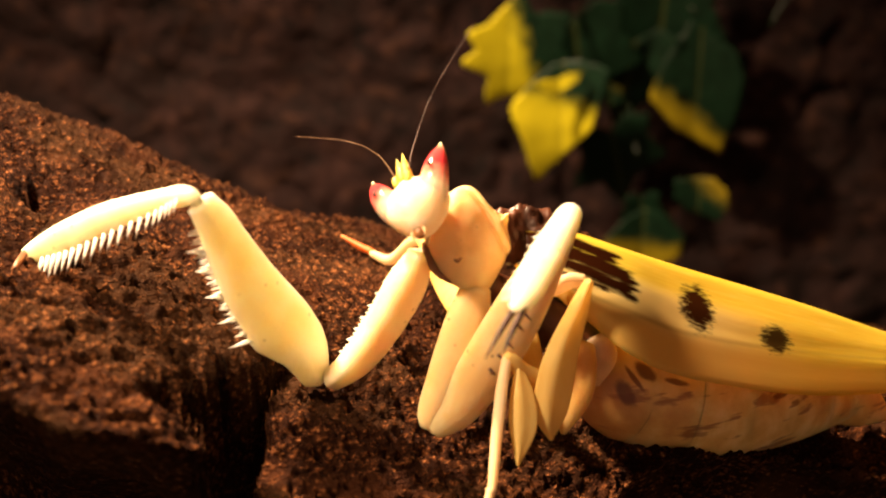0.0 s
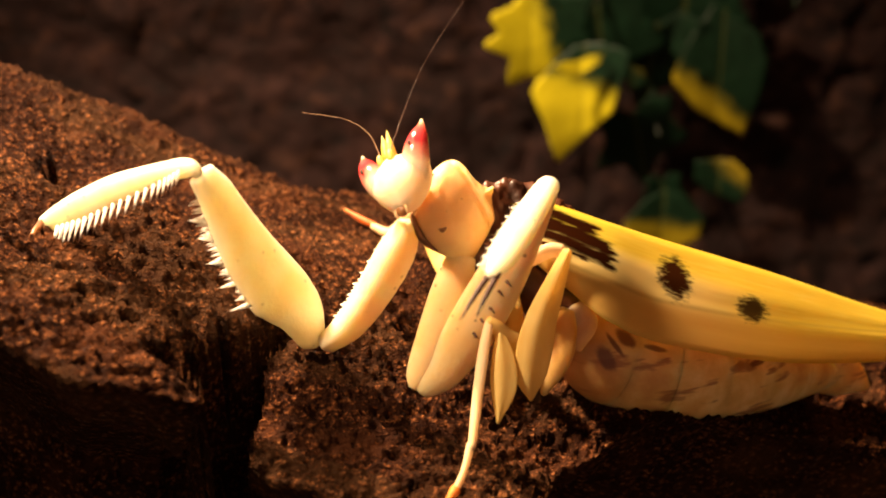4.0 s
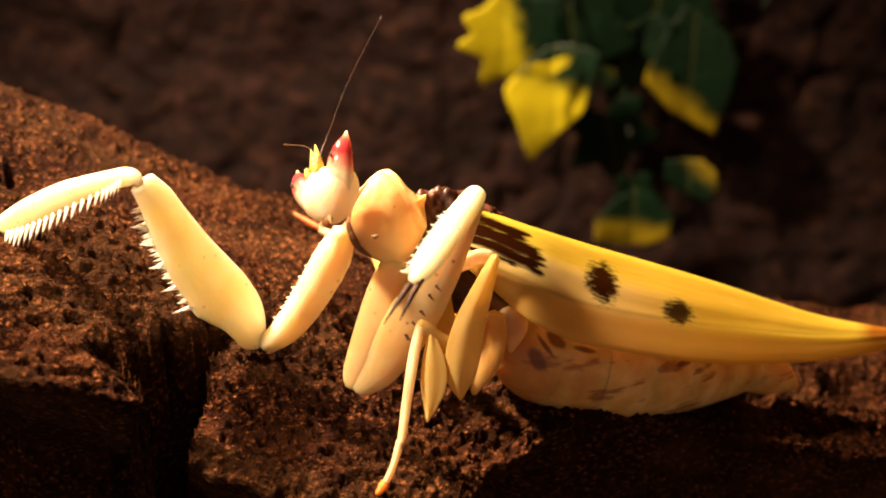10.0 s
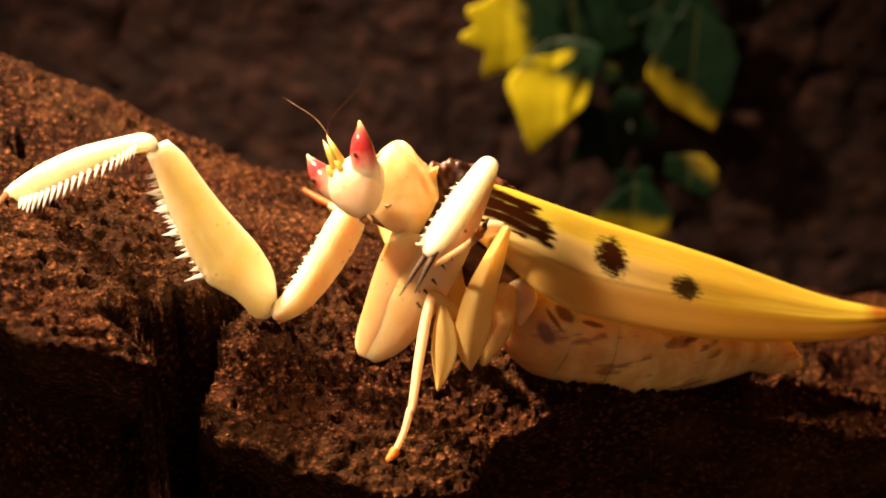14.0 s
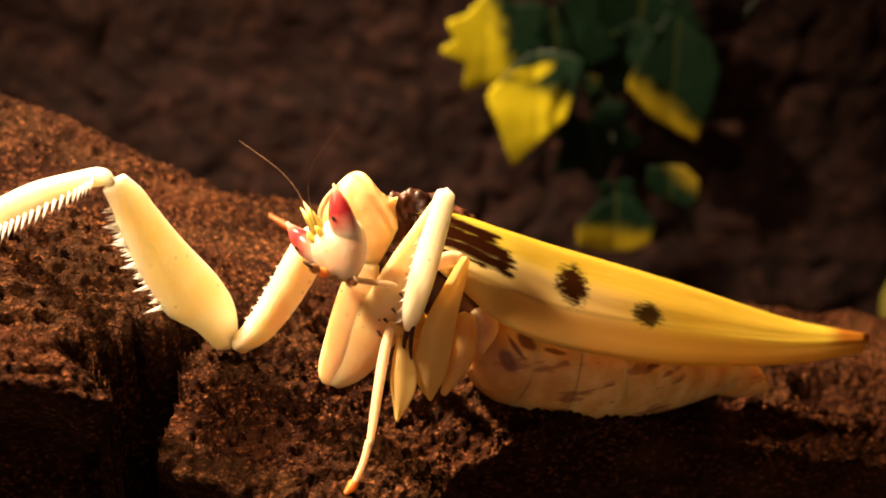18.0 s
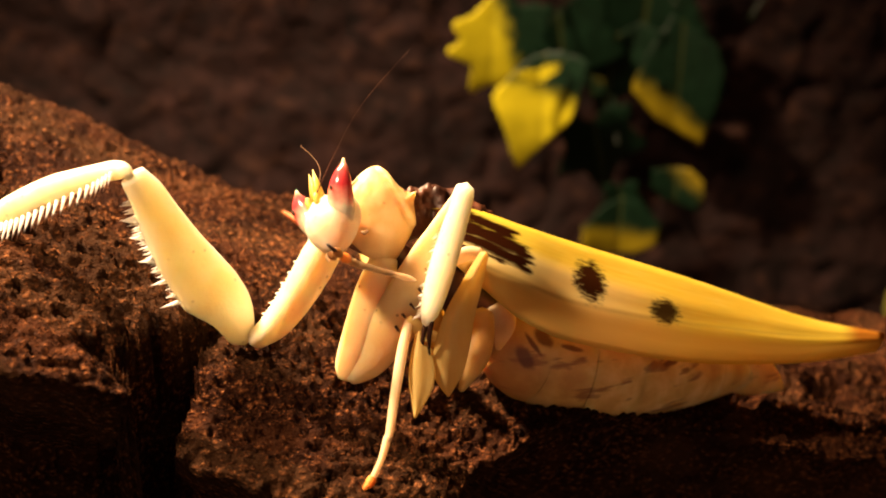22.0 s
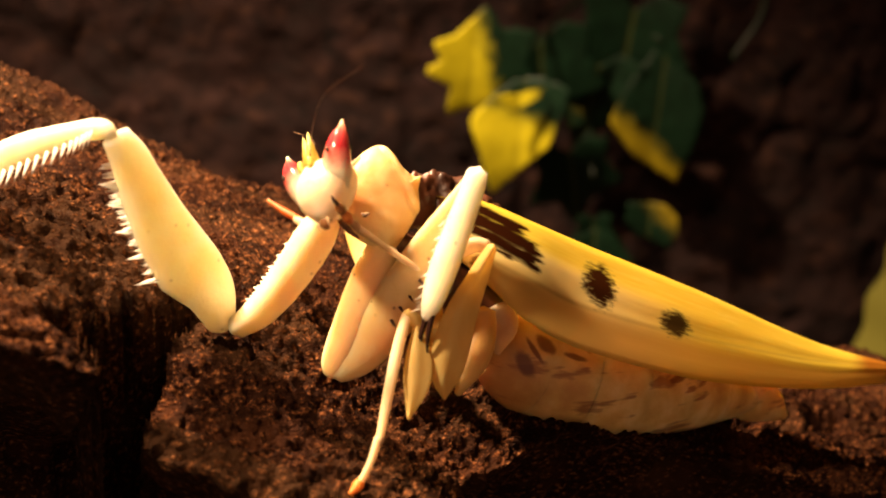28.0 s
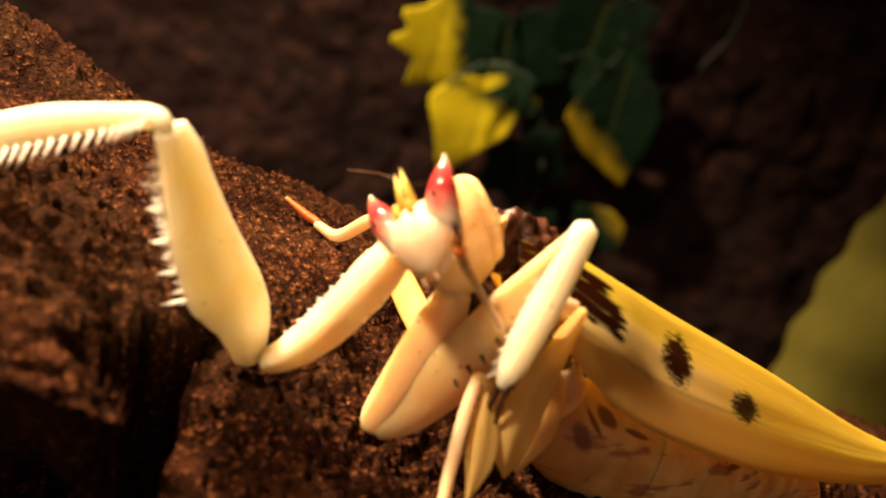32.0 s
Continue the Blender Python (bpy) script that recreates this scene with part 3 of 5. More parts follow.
def bark_log():
    """A thick slab of bark: flat-topped rounded section, sloping to one end, with a deep cleft, pits, fibres and crumbly grain."""
    a_rows = np.concatenate([np.arange(-260, -50, 3.2), np.arange(-50, 78, 0.21), np.arange(78, 330, 2.4)])
    ang = np.concatenate([np.radians(np.linspace(-78, 18, 44, endpoint=False)), np.radians(np.linspace(18, 165, 300, endpoint=False)), np.radians(np.linspace(165, 282, 36, endpoint=False))])
    verts, faces = [], []
    na, nb = len(a_rows), len(ang)
    for a in a_rows:
        near = -55 < a < 82
        for th in ang:
            # th = 0 faces the front, 90 degrees is the top
            cb, cs = math.cos(th), math.sin(th)
            back = 35 - 12 * step(a, -2, 35) + 17 * min(max((-5 - a) / 35, 0), 1)
            front = float(np.interp(a, EDGE_A, EDGE_B)) + 1.1 * noise.noise(Vector((a * 0.22, 3, 7))) + 0.6 * noise.noise(Vector((a * 0.8, 1, 2)))
            mid = (back - front) / 2
            b = mid - (back + front) / 2 * math.copysign(abs(cb) ** 0.5, cb)
            h = 24 * math.copysign(abs(cs) ** 0.34, cs)
            if cb > 0:
                # the top runs out to a crumbling lip, and the front is hollowed out under it
                s = (90 - ((math.degrees(th) + 90) % 360 - 90)) / 90
                lip = min(max((s - 0.6) / 0.12, 0), 1)
                recess = 22.8 - 15 * step(a, 2, 16)
                if s < 0.72:
                    b = mid - (mid + front) * min(s / 0.6, 1) + 1.2 * lip * lip
                    h = 24 - 1.0 * min(s / 0.6, 1) ** 8 - 1.8 * lip
                elif s < 1:
                    f = (s - 0.72) / 0.28
                    b, h = -front + 1.2 + recess * f, 21.2 * (1 - f)
                else:
                    b = mid - (mid + front - 1.2 - recess) * math.sqrt(cb)
            x, y = AX * a - AY * b, 105 + AY * a + AX * b
            rise = min(max((b - 12) / 26, 0), 1)
            z = log_top(a, b) - 24 + h + 3.4 * rise * rise * (3 - 2 * rise) * min(max((-8 - a) / 30, 0), 1)
            q = Vector((x, y, z))
            nb_, nz_ = -cb, max(cs, -1)
            # broad swells and hollows
            swell = 3.0 * noise.noise(Vector((a * 0.02, b * 0.05, z * 0.03))) + 1.6 * noise.noise(q * 0.10)
            if near and cs > -0.5:
                along = Vector((a * 0.16, b * 0.55, z * 0.55))
                fib = noise.fractal(along, 0.8, 2.1, 4)
                crumb = noise.fractal(Vector((a * 0.5, b * 1.05, z * 1.05)), 0.75, 2.2, 4)
                grain = 0.55 - noise.voronoi(Vector((a * 0.85, b * 1.35, z * 1.35)))[0][0]
                fine = 0.55 - noise.voronoi(Vector((a * 1.55, b * 2.2, z * 2.2)))[0][0]
                d = swell * 0.35 + 0.55 * fib + 0.52 * crumb + 0.95 * grain + 0.75 * fine + 0.2 * noise.noise(q * 2.6)
                pit = noise.noise(q * 0.5 + Vector((3, 8, 1)))
                d -= 1.3 * max(0.0, pit - 0.32) + 0.5 * max(0.0, noise.noise(Vector((a * 0.6, b * 1.8, z * 1.8))) - 0.2)
            else:
                d = swell + 1.4 * noise.fractal(q * 0.25, 0.8, 2, 3)
            x += -AY * nb_ * d * 0.5
            y += AX * nb_ * d * 0.5
            z += d * max(cs, 0.0) ** 0.5
            if cs > -0.2:
                # the sunken plate beyond the cleft, and the rounded rims of both
                rag = 0.55 * noise.noise(Vector((b * 0.55, 4, 5))) + 0.35 * noise.noise(Vector((b * 1.7, 2, 9)))
                left = float(np.interp(b, CLEFT_B, CLEFT_LEFT)) + rag
                right = float(np.interp(b, CLEFT_B, CLEFT_RIGHT)) + 0.8 * rag
                sunk = float(np.interp(b, SUNK_B, SUNK)) * (1 - step(a, 3, 17)) * (1 + 0.02 * max(0.0, -14 - a))
                z -= sunk * step(a, (left + right) / 2 - 0.8, (left + right) / 2 + 0.8)
                if b < -4:
                    if a <= left:
                        z -= 2.4 * math.exp(-(left - a) / 2.2) * step(-b, 4, 9)
                    elif a < right:
                        z -= 26 * step(min(a - left, right - a), 0, 0.7)
                    else:
                        z -= 1.3 * math.exp(-(a - right) / 0.8)
                for px, py, pr, pd in PITS:
                    r = math.hypot(x - px, y - py) / pr
                    if r < 1:
                        z -= pd * (1 - r * r) ** 1.5
            verts.append((x * MM, y * MM, z * MM))
    for i in range(na - 1):
        for k in range(nb):
            j = (k + 1) % nb
            faces.append((i * nb + k, i * nb + j, (i + 1) * nb + j, (i + 1) * nb + k))
    faces.append(tuple(range(nb)))
    faces.append(tuple((na - 1) * nb + k for k in reversed(range(nb))))
    me = bpy.data.meshes.new("bark_log")
    me.from_pydata(verts, [], faces)
    me.validate()
    bmf = bmesh.new()
    bmf.from_mesh(me)
    bmesh.ops.recalc_face_normals(bmf, faces=bmf.faces)
    bmf.to_mesh(me)
    bmf.free()
    for p in me.polygons:
        p.use_smooth = True
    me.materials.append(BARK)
    return tagged(new("bark_log", me), "crumbly reddish-brown bark log with a dark cleft, leaning across the terrarium", "log")


bark_log()

# ---- mantis ----
BASE = (12.0, 92.0, 101.0)
mantis = tagged(new("orchid_mantis"), "cream and yellow flower mantis with red eyes on bark", "mantis")
mantis.location = Vector(BASE) * MM

FRONT = (0.36, -0.93, 0.0)


def wing(name, ridge, mid, low, flip, label):
    """One forewing: a thin shell that bends from the ridge over the back down to its lower edge; rounded at the tip."""
    n, m = 60, 14
    r, c, l = spline(ridge, n), spline(mid, n), spline(low, n)
    bm = bmesh.new()
    layer = bm.loops.layers.uv.new("wing")
    outer, inner, uvs = [], [], {}
    axis = Vector(np.array(ridge[-1], float) - np.array(ridge[0], float)).normalized()
    for i in range(n + 1):
        u = (Vector(r[i]) - Vector(ridge[1])).dot(axis)
        ro, ri = [], []
        for k in range(m + 1):
            f = k / m
            # a quadratic through ridge, middle and lower edge
            q = r[i] * (1 - f) * (1 - 2 * f) + c[i] * 4 * f * (1 - f) + l[i] * f * (2 * f - 1)
            q = Vector(q)
            q += Vector(FRONT) * flip * (0.10 * math.sin(f * 22 + u * 0.05) * math.sin(f * math.pi) + 0.25 * noise.noise(Vector((u * 0.08, f * 2, 3))))
            vo = bm.verts.new(q)
            vi = bm.verts.new(q - Vector(FRONT) * flip * 0.22 + Vector((0, 0, -0.05)))
            across = f * 10.5
            uvs[vo] = uvs[vi] = (u, across)
            ro.append(vo)
            ri.append(vi)
        outer.append(ro)
        inner.append(ri)
    for i in range(n):
        for k in range(m):
            bm.faces.new((outer[i][k], outer[i + 1][k], outer[i + 1][k + 1], outer[i][k + 1]))
            bm.faces.new((inner[i][k], inner[i][k + 1], inner[i + 1][k + 1], inner[i + 1][k]))
        bm.faces.new((outer[i][0], inner[i][0], inner[i + 1][0], outer[i + 1][0]))
        bm.faces.new((outer[i][m], outer[i + 1][m], inner[i + 1][m], inner[i][m]))
    for k in range(m):
        bm.faces.new((outer[0][k], outer[0][k + 1], inner[0][k + 1], inner[0][k]))
        bm.faces.new((outer[n][k], inner[n][k], inner[n][k + 1], outer[n][k + 1]))
    for f in bm.faces:
        for lp in f.loops:
            lp[layer].uv = uvs[lp.vert]
    for v in bm.verts:
        v.co -= Vector(BASE)
    return part(name, bm, WING, mantis, label)


RIDGE = [(7.2, 93.6, 117.6), (11.3, 94.6, 117.2), (16.2, 95.6, 115.3), (22.1, 97.9, 112.6), (34.9, 103.0, 107.0), (49.2, 108.8, 100.3), (60.6, 113.3, 96.3)]
MIDW = [(8.0, 90.9, 115.2), (11.4, 90.2, 114.4), (16.1, 90.5, 112.4), (21.8, 92.4, 109.2), (34.0, 97.7, 104.2), (48.2, 105.0, 99.2), (60.2, 112.0, 96.3)]
LOW = [(10.2, 90.6, 112.3), (12.4, 88.8, 111.1), (16.1, 87.6, 108.5), (21.7, 89.4, 105.4), (33.8, 95.2, 100.8), (48.0, 103.6, 96.9), (59.2, 110.9, 94.9)]
wing("forewing", RIDGE, MIDW, LOW, 1, "bright yellow forewing with brown spots and streaks")


def mirrored(rows):
    """The far wing: the same curve laid over on the other side of the back."""
    side = Vector(FRONT)
    out = []
    for row, ridge in zip(rows, RIDGE):
        p, o = Vector(row), Vector(ridge)
        d = (p - o).dot(side)
        out.append(tuple(p - side * 2 * d - side * 0.5 + Vector((0.3, 0.2, -0.9))))
    return out


wing("forewing", mirrored(RIDGE), mirrored(MIDW), mirrored(LOW), -1, "yellow forewing of the far side")

# abdomen: overlapping rings
ABD = spline([(13.5, 95.7, 102.6, 3.7), (18.8, 96.9, 100.0, 5.2), (25.5, 98.4, 98.0, 5.5), (32.4, 101.3, 96.7, 4.8), (39.2, 104.8, 95.0, 3.0), (44.0, 107.4, 93.4, 1.0)], 28)
for i in range(7):
    rows = ABD[i * 4 : i * 4 + 6]
    grow = np.array([0.994, 0.997, 0.999, 1.0, 1.001, 0.997] if i else [0.8, 0.93, 0.985, 1.0, 1.001, 0.997])[: len(rows)]
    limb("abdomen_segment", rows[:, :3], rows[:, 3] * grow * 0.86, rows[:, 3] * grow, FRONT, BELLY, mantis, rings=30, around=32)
limb("abdomen_tip", [(40.5, 105.6, 95.0), (44.0, 106.9, 93.5), (46.0, 107.8, 92.4), (48.0, 108.6, 91.0)], [2.6, 2.5, 1.8, 0.3], [1.2, 0.8, 0.5, 0.12], (0, 0, 1), BELLY, mantis, "pale yellow pointed lobe")

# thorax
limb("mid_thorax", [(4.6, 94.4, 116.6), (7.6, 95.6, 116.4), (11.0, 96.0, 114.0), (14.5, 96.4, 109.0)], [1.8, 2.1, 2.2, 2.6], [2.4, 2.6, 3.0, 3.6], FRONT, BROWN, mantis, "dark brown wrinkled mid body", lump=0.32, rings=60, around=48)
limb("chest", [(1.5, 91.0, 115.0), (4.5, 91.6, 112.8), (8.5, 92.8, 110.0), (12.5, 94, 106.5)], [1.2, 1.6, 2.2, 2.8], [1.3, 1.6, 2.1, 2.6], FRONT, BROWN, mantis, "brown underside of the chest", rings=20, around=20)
limb("side_plate", [(13.6, 91.6, 108.4), (14.4, 91.9, 106.0), (14.0, 92.5, 103.2)], [1.0, 1.3, 0.3], [0.3, 0.5, 0.2], (0.9, 0.3, 0), PLATE, mantis, "pale pink plate behind the hind leg")


# brown strip added for the shaded, brownish gap between shield and foreleg
limb("under_shield_strip", [(-1.6, 89.7, 117.9), (-1.2, 89.3, 116.7), (-0.4, 88.9, 115.6), (0.8, 88.6, 114.8)], [0.35, 0.75, 0.65, 0.25], [0.2, 0.4, 0.4, 0.2], FRONT, UMBER, mantis, "brown strip for the shade and brown skin under the neck shield", lump=0.3, rings=40)


def shield():
    """Neck shield: a domed plate with a flaring, wavy rim and a crosswise furrow."""
    bm = bmesh.new()
    e1, e2 = Vector((0.97, 0.24, 0)).normalized(), Vector((0.0, 0.36, 0.93)).normalized()
    e3 = e2.cross(e1).normalized() * (-1 if e2.cross(e1).y > 0 else 1)
    centre = Vector((2.1, 90.4, 117.8))
    rim = [(-3.75, 0.6), (-3.0, 2.2), (-1.8, 3.9), (-0.4, 4.75), (0.7, 4.2), (1.6, 3.0), (2.3, 2.4), (3.1, 2.0), (3.75, 2.1), (3.45, 1.0), (3.65, -0.5), (3.5, -1.4), (2.7, -2.9), (1.8, -4.4), (1.0, -4.6), (-0.6, -3.9), (-2.2, -2.9), (-3.1, -1.4)]
    loop = spline([(*rim[-1], 0)] + [(*q, 0) for q in rim] + [(*rim[0], 0), (*rim[1], 0)], 20 * 10)[10:-20]
    n, m = len(loop), 16
    front, back = [], []
    for j in range(m + 1):
        f = j / m
        rf, rb_ = [], []
        for k in range(n):
            x, y = f * loop[k][0], f * loop[k][1]
            dome = 2.1 * math.sqrt(max(0.04, 1 - min(1.0, (x / 4.3) ** 2 + (y / 5.0) ** 2))) - 0.5 * f**6
            furrow = 0.5 * math.exp(-((x - 1.4 + (y - 1.8) * 0.62) ** 2) / 0.09) * max(0, 1 - f * 0.5)
            ridge = 0.4 * math.exp(-((x - 1.95 + (y - 1.8) * 0.62) ** 2) / 0.16)
            q = centre + e1 * x + e2 * y
            wrinkle = 0.10 * noise.noise(q * 1.1)
            rf.append(q + e3 * (dome - furrow + ridge - 0.4 + wrinkle))
            rb_.append(q + e3 * (-0.75 - 1.2 * (1 - f * f)))
        front.append(rf)
        back.append(rb_)
    vf = [[bm.verts.new(q - Vector(BASE)) for q in r] for r in front[1:]]
    vb = [[bm.verts.new(q - Vector(BASE)) for q in r] for r in back[1:]]
    cf, cb = bm.verts.new(front[0][0] - Vector(BASE)), bm.verts.new(back[0][0] - Vector(BASE))
    for k in range(n):
        j = (k + 1) % n
        bm.faces.new((cf, vf[0][k], vf[0][j]))
        bm.faces.new((cb, vb[0][j], vb[0][k]))
        for i in range(m - 1):
            bm.faces.new((vf[i][k], vf[i + 1][k], vf[i + 1][j], vf[i][j]))
            bm.faces.new((vb[i][k], vb[i][j], vb[i + 1][j], vb[i + 1][k]))
        bm.faces.new((vf[-1][k], vb[-1][k], vb[-1][j], vf[-1][j]))
    return part("neck_shield", bm, SHIELD, mantis, "apricot domed neck shield with tiny dark specks")


shield()
limb("shield_rim", [(0.3, 90.1, 121.5), (-0.6, 89.1, 120.6), (-1.2, 88.4, 119.5), (-1.3, 88.2, 118.3)], [0.12, 0.26, 0.28, 0.15], [0.12, 0.26, 0.28, 0.15], FRONT, FOOT, mantis, "raised tan rim of the neck shield", rings=24, around=10)
limb("shield_mark", [(0.9, 86.8, 117.5), (1.2, 86.8, 117.4), (1.5, 86.9, 117.6)], [0.08, 0.22, 0.1], [0.08, 0.15, 0.1], (0, 0, 1), UMBER, mantis, "small brown scar", rings=8, around=8)
limb("neck", [(-0.2, 90.4, 118.8), (1.5, 91.0, 118.2), (3.0, 91.8, 117.0)], [1.0, 1.2, 1.4], [1.0, 1.2, 1.4], FRONT, SHIELD, mantis)


def spines(name, a, b, way, count, short, long_, parent, material, every=4, base=BASE, radius=0.16, lean=0.35):
    """A row of spines from a to b, pointing along way; every few a long one. Each is a part of its own."""
    a, b, way = Vector(a) - Vector(base), Vector(b) - Vector(base), Vector(way).normalized()
    run = (b - a).normalized()
    for i in range(count):
        bm = bmesh.new()
        f = (i + 0.5 + random.uniform(-0.25, 0.25)) / count
        ln = (long_ if i % every == every - 1 else short) * random.uniform(0.85, 1.15)
        p = a.lerp(b, f)
        tip = p + way * ln + run * lean * ln
        cone(bm, p - way * 0.2, tip, radius * (1.3 if ln > short * 1.3 else 1), 6)
        part(name, bm, material, parent)


# stretched foreleg, planted on the log
coxa = limb("fore_coxa", [(-1.9, 89.8, 116.8), (-3.1, 89.4, 114.3), (-5.1, 89.0, 110.7), (-7.5, 89.2, 107.2), (-9.8, 89.9, 105.0)], [1.12, 1.75, 1.71, 1.47, 1.07], [1.2, 1.35, 1.25, 1.15, 0.95], (0.75, 0, -0.65), CREAM, mantis, "cream upper joint of the stretched foreleg", rings=30, around=24, lump=0.03, crest=0.35)
spines("tooth", (-3.5, 89.5, 116.6), (-9.3, 89.4, 107.0), (-0.85, -0.1, 0.45), 26, 0.16, 0.34, coxa, PALE, every=3, radius=0.2, base=(0, 0, 0))
femur = limb("fore_femur", [(-19.1, 84.9, 123.0), (-18.3, 85.5, 121.2), (-17.5, 86.2, 119.3), (-16.5, 86.8, 117.1), (-15.6, 87.5, 114.9), (-14.6, 88.1, 112.8), (-13.7, 88.7, 110.8), (-13.1, 89.0, 109.5), (-12.5, 89.4, 108.2), (-11.8, 89.8, 106.6), (-11.2, 90.1, 105.4), (-10.9, 90.3, 104.7)], [1.26, 1.76, 1.84, 2.00, 2.28, 2.59, 2.90, 2.93, 2.83, 2.33, 1.53, 0.71], [0.7, 0.85, 0.9, 0.95, 1.0, 1.0, 1.0, 1.0, 0.95, 0.9, 0.8, 0.5], (0.66, 0.58, 0.42), THIGH, mantis, "broad cream grasping thigh", rings=60, around=36, crest=0.2, inner=[1.16, 1.55, 2.15, 2.6, 2.95, 3.1, 3.2, 2.6, 1.97, 1.57, 1.41, 0.71])
FEMUR_EDGE = [(-19.2, 84.3, 121.7), (-18.6, 84.5, 118.7), (-17.9, 84.9, 116.5), (-17.1, 85.4, 114.2), (-16.1, 85.9, 112.1), (-15.2, 86.2, 110.3)]
edge_rows = spline(FEMUR_EDGE, 60)
for i in range(34):
    # the blade's inner teeth, close together
    p = Vector(edge_rows[4 + int(i * 54 / 34)])
    bm = bmesh.new()
    size = 0.75 + 0.3 * math.sin(i * 1.9) ** 2
    cone(bm, p + Vector((0.0, 0.6, 0.1)), p + Vector((-size - 0.4, 0.1, -0.12 * size)), 0.22, 7)
    part("spine", bm, PALE, femur)
for f, size, fall in ((0.20, 1.35, 0.3), (0.36, 1.3, 0.2), (0.56, 1.55, -0.05), (0.76, 1.75, -0.35), (0.985, 2.2, -0.45), (0.90, 1.2, -0.4), (0.66, 1.0, -0.1)):
    # and its long outer ones
    p = Vector(edge_rows[int(f * 60)])
    bm = bmesh.new()
    cone(bm, p + Vector((-0.25, 0.6, -0.05 * fall)), p + Vector((-size - 0.55, 0.0, fall * size * 0.7)), 0.34, 8)
    part("spine", bm, PALE, femur, "long pale spine")
shin = limb("fore_tibia", [(-19.0, 84.6, 122.7), (-19.6, 84.6, 123.5), (-20.6, 85.3, 123.4), (-22.3, 86.3, 122.8), (-25.1, 87.9, 121.6), (-28.0, 89.4, 120.2), (-32.0, 91.3, 118.0), (-35.0, 92.6, 116.2), (-36.8, 93.4, 115.3)], [0.29, 0.67, 0.87, 0.88, 1.05, 1.27, 1.31, 1.12, 0.64], [0.3, 0.7, 0.9, 0.9, 0.95, 1.0, 0.95, 0.85, 0.45], (0, 0, 1), THIGH, mantis, "cream shin with a comb of spines", rings=40, around=24)
SHIN_EDGE = spline([(-20.6, 83.9, 122.9), (-23.1, 85.2, 121.3), (-27.5, 87.4, 118.8), (-31.5, 89.3, 116.6), (-34.7, 90.9, 115.2)], 40)
for i in range(20):
    # the comb grows longer towards the foot
    f = (i + 0.5) / 20
    p, size = Vector(SHIN_EDGE[int(f * 40)]), 0.7 + 1.5 * f + 0.15 * math.sin(i * 2.4)
    bm = bmesh.new()
    cone(bm, p + Vector((0.1, 0.25, 0.75)), p + Vector((-0.30 * size, -0.25 * size, -0.80 * size)), 0.17 + 0.05 * f, 7)
    part("spine", bm, PALE, shin)
limb("fore_tarsus", [(-36.4, 92.7, 115.8), (-36.5, 90.4, 115.4), (-36.7, 88.8, 114.0), (-36.9, 87.7, 112.6), (-37.2, 87.4, 111.8)], [0.4, 0.3, 0.22, 0.24, 0.1], [0.4, 0.3, 0.22, 0.24, 0.1], (0, 1, 0), AMBERFOOT, mantis, "thin amber-brown foot of the stretched foreleg", rings=20, around=10)

# folded foreleg: its upper joint turns on the shoulder, its thigh on the knee
RSHOULDER, RKNEE = (2.6, 89.4, 113.6), (10.2, 86.8, 121.4)
RELBOW_LOW, RELBOW = (-1.1, 86.8, 101.8), (-0.6, 88.6, 102.3)
rcoxa = limb("fore_coxa", [(2.8, 89.4, 114.0), (2.0, 88.8, 110.8), (0.5, 88.5, 106.2), (-0.5, 88.6, 103.0), (-0.8, 88.7, 101.6)], [1.3, 1.9, 1.75, 1.5, 1.0], [1.0, 1.05, 1.0, 0.85, 0.65], (0.95, 0, 0.2), WARM, mantis, "cream upper joint of the folded foreleg", base=RSHOULDER, rings=28, around=22)
rfemur = limb("fore_femur", [(-0.6, 88.6, 101.7), (0.2, 88.5, 102.5), (1.7, 88.3, 104.2), (4.1, 87.8, 108.4), (6.7, 87.4, 113.6), (8.8, 87.1, 118.0), (10.2, 86.9, 121.0)], [0.9, 1.4, 1.9, 2.35, 2.15, 1.5, 1.0], [0.65, 0.8, 0.9, 1.0, 0.95, 0.85, 0.8], (0.85, 0.0, -0.5), WARM, mantis, "apricot-cream thigh of the folded foreleg", base=RKNEE, rings=40, around=24)
for f, side in ((0.42, -0.6), (0.48, -0.2), (0.55, -0.7), (0.62, -0.3), (0.68, -0.65)):
    # brown teeth along the groove that takes the shin
    p = Vector(RKNEE).lerp(Vector(RELBOW), f) + Vector((1.15, -1.15, 0.55 * side)) - Vector(RKNEE)
    bm = bmesh.new()
    cone(bm, p, p + Vector((0.5, -0.5, -0.45)), 0.16, 7)
    part("tooth", bm, BROWN, rfemur, "short brown tooth")

TIB_LEN = 12.6
tibia = limb("fore_tibia", np.array([(0, 0, 0.75), (0, 0, 0.2), (0, 0, -3.0), (0, 0, -7.5), (0, 0, -11.0), (0, 0, -TIB_LEN)]) + np.array(RKNEE), [0.45, 1.0, 1.3, 1.45, 1.15, 0.45], [0.4, 0.85, 0.95, 0.95, 0.75, 0.35], (1, 0, 0), PALE, mantis, "pale shin folded against its thigh", base=RKNEE, rings=26, around=20)
spines("spine", np.array((1.0, 0.66, -3.6)), np.array((0.75, 0.5, -12.2)), (0.67, 0.70, -0.45), 24, 0.36, 0.6, tibia, PALE, every=3, base=(0, 0, 0), radius=0.13, lean=0.5)
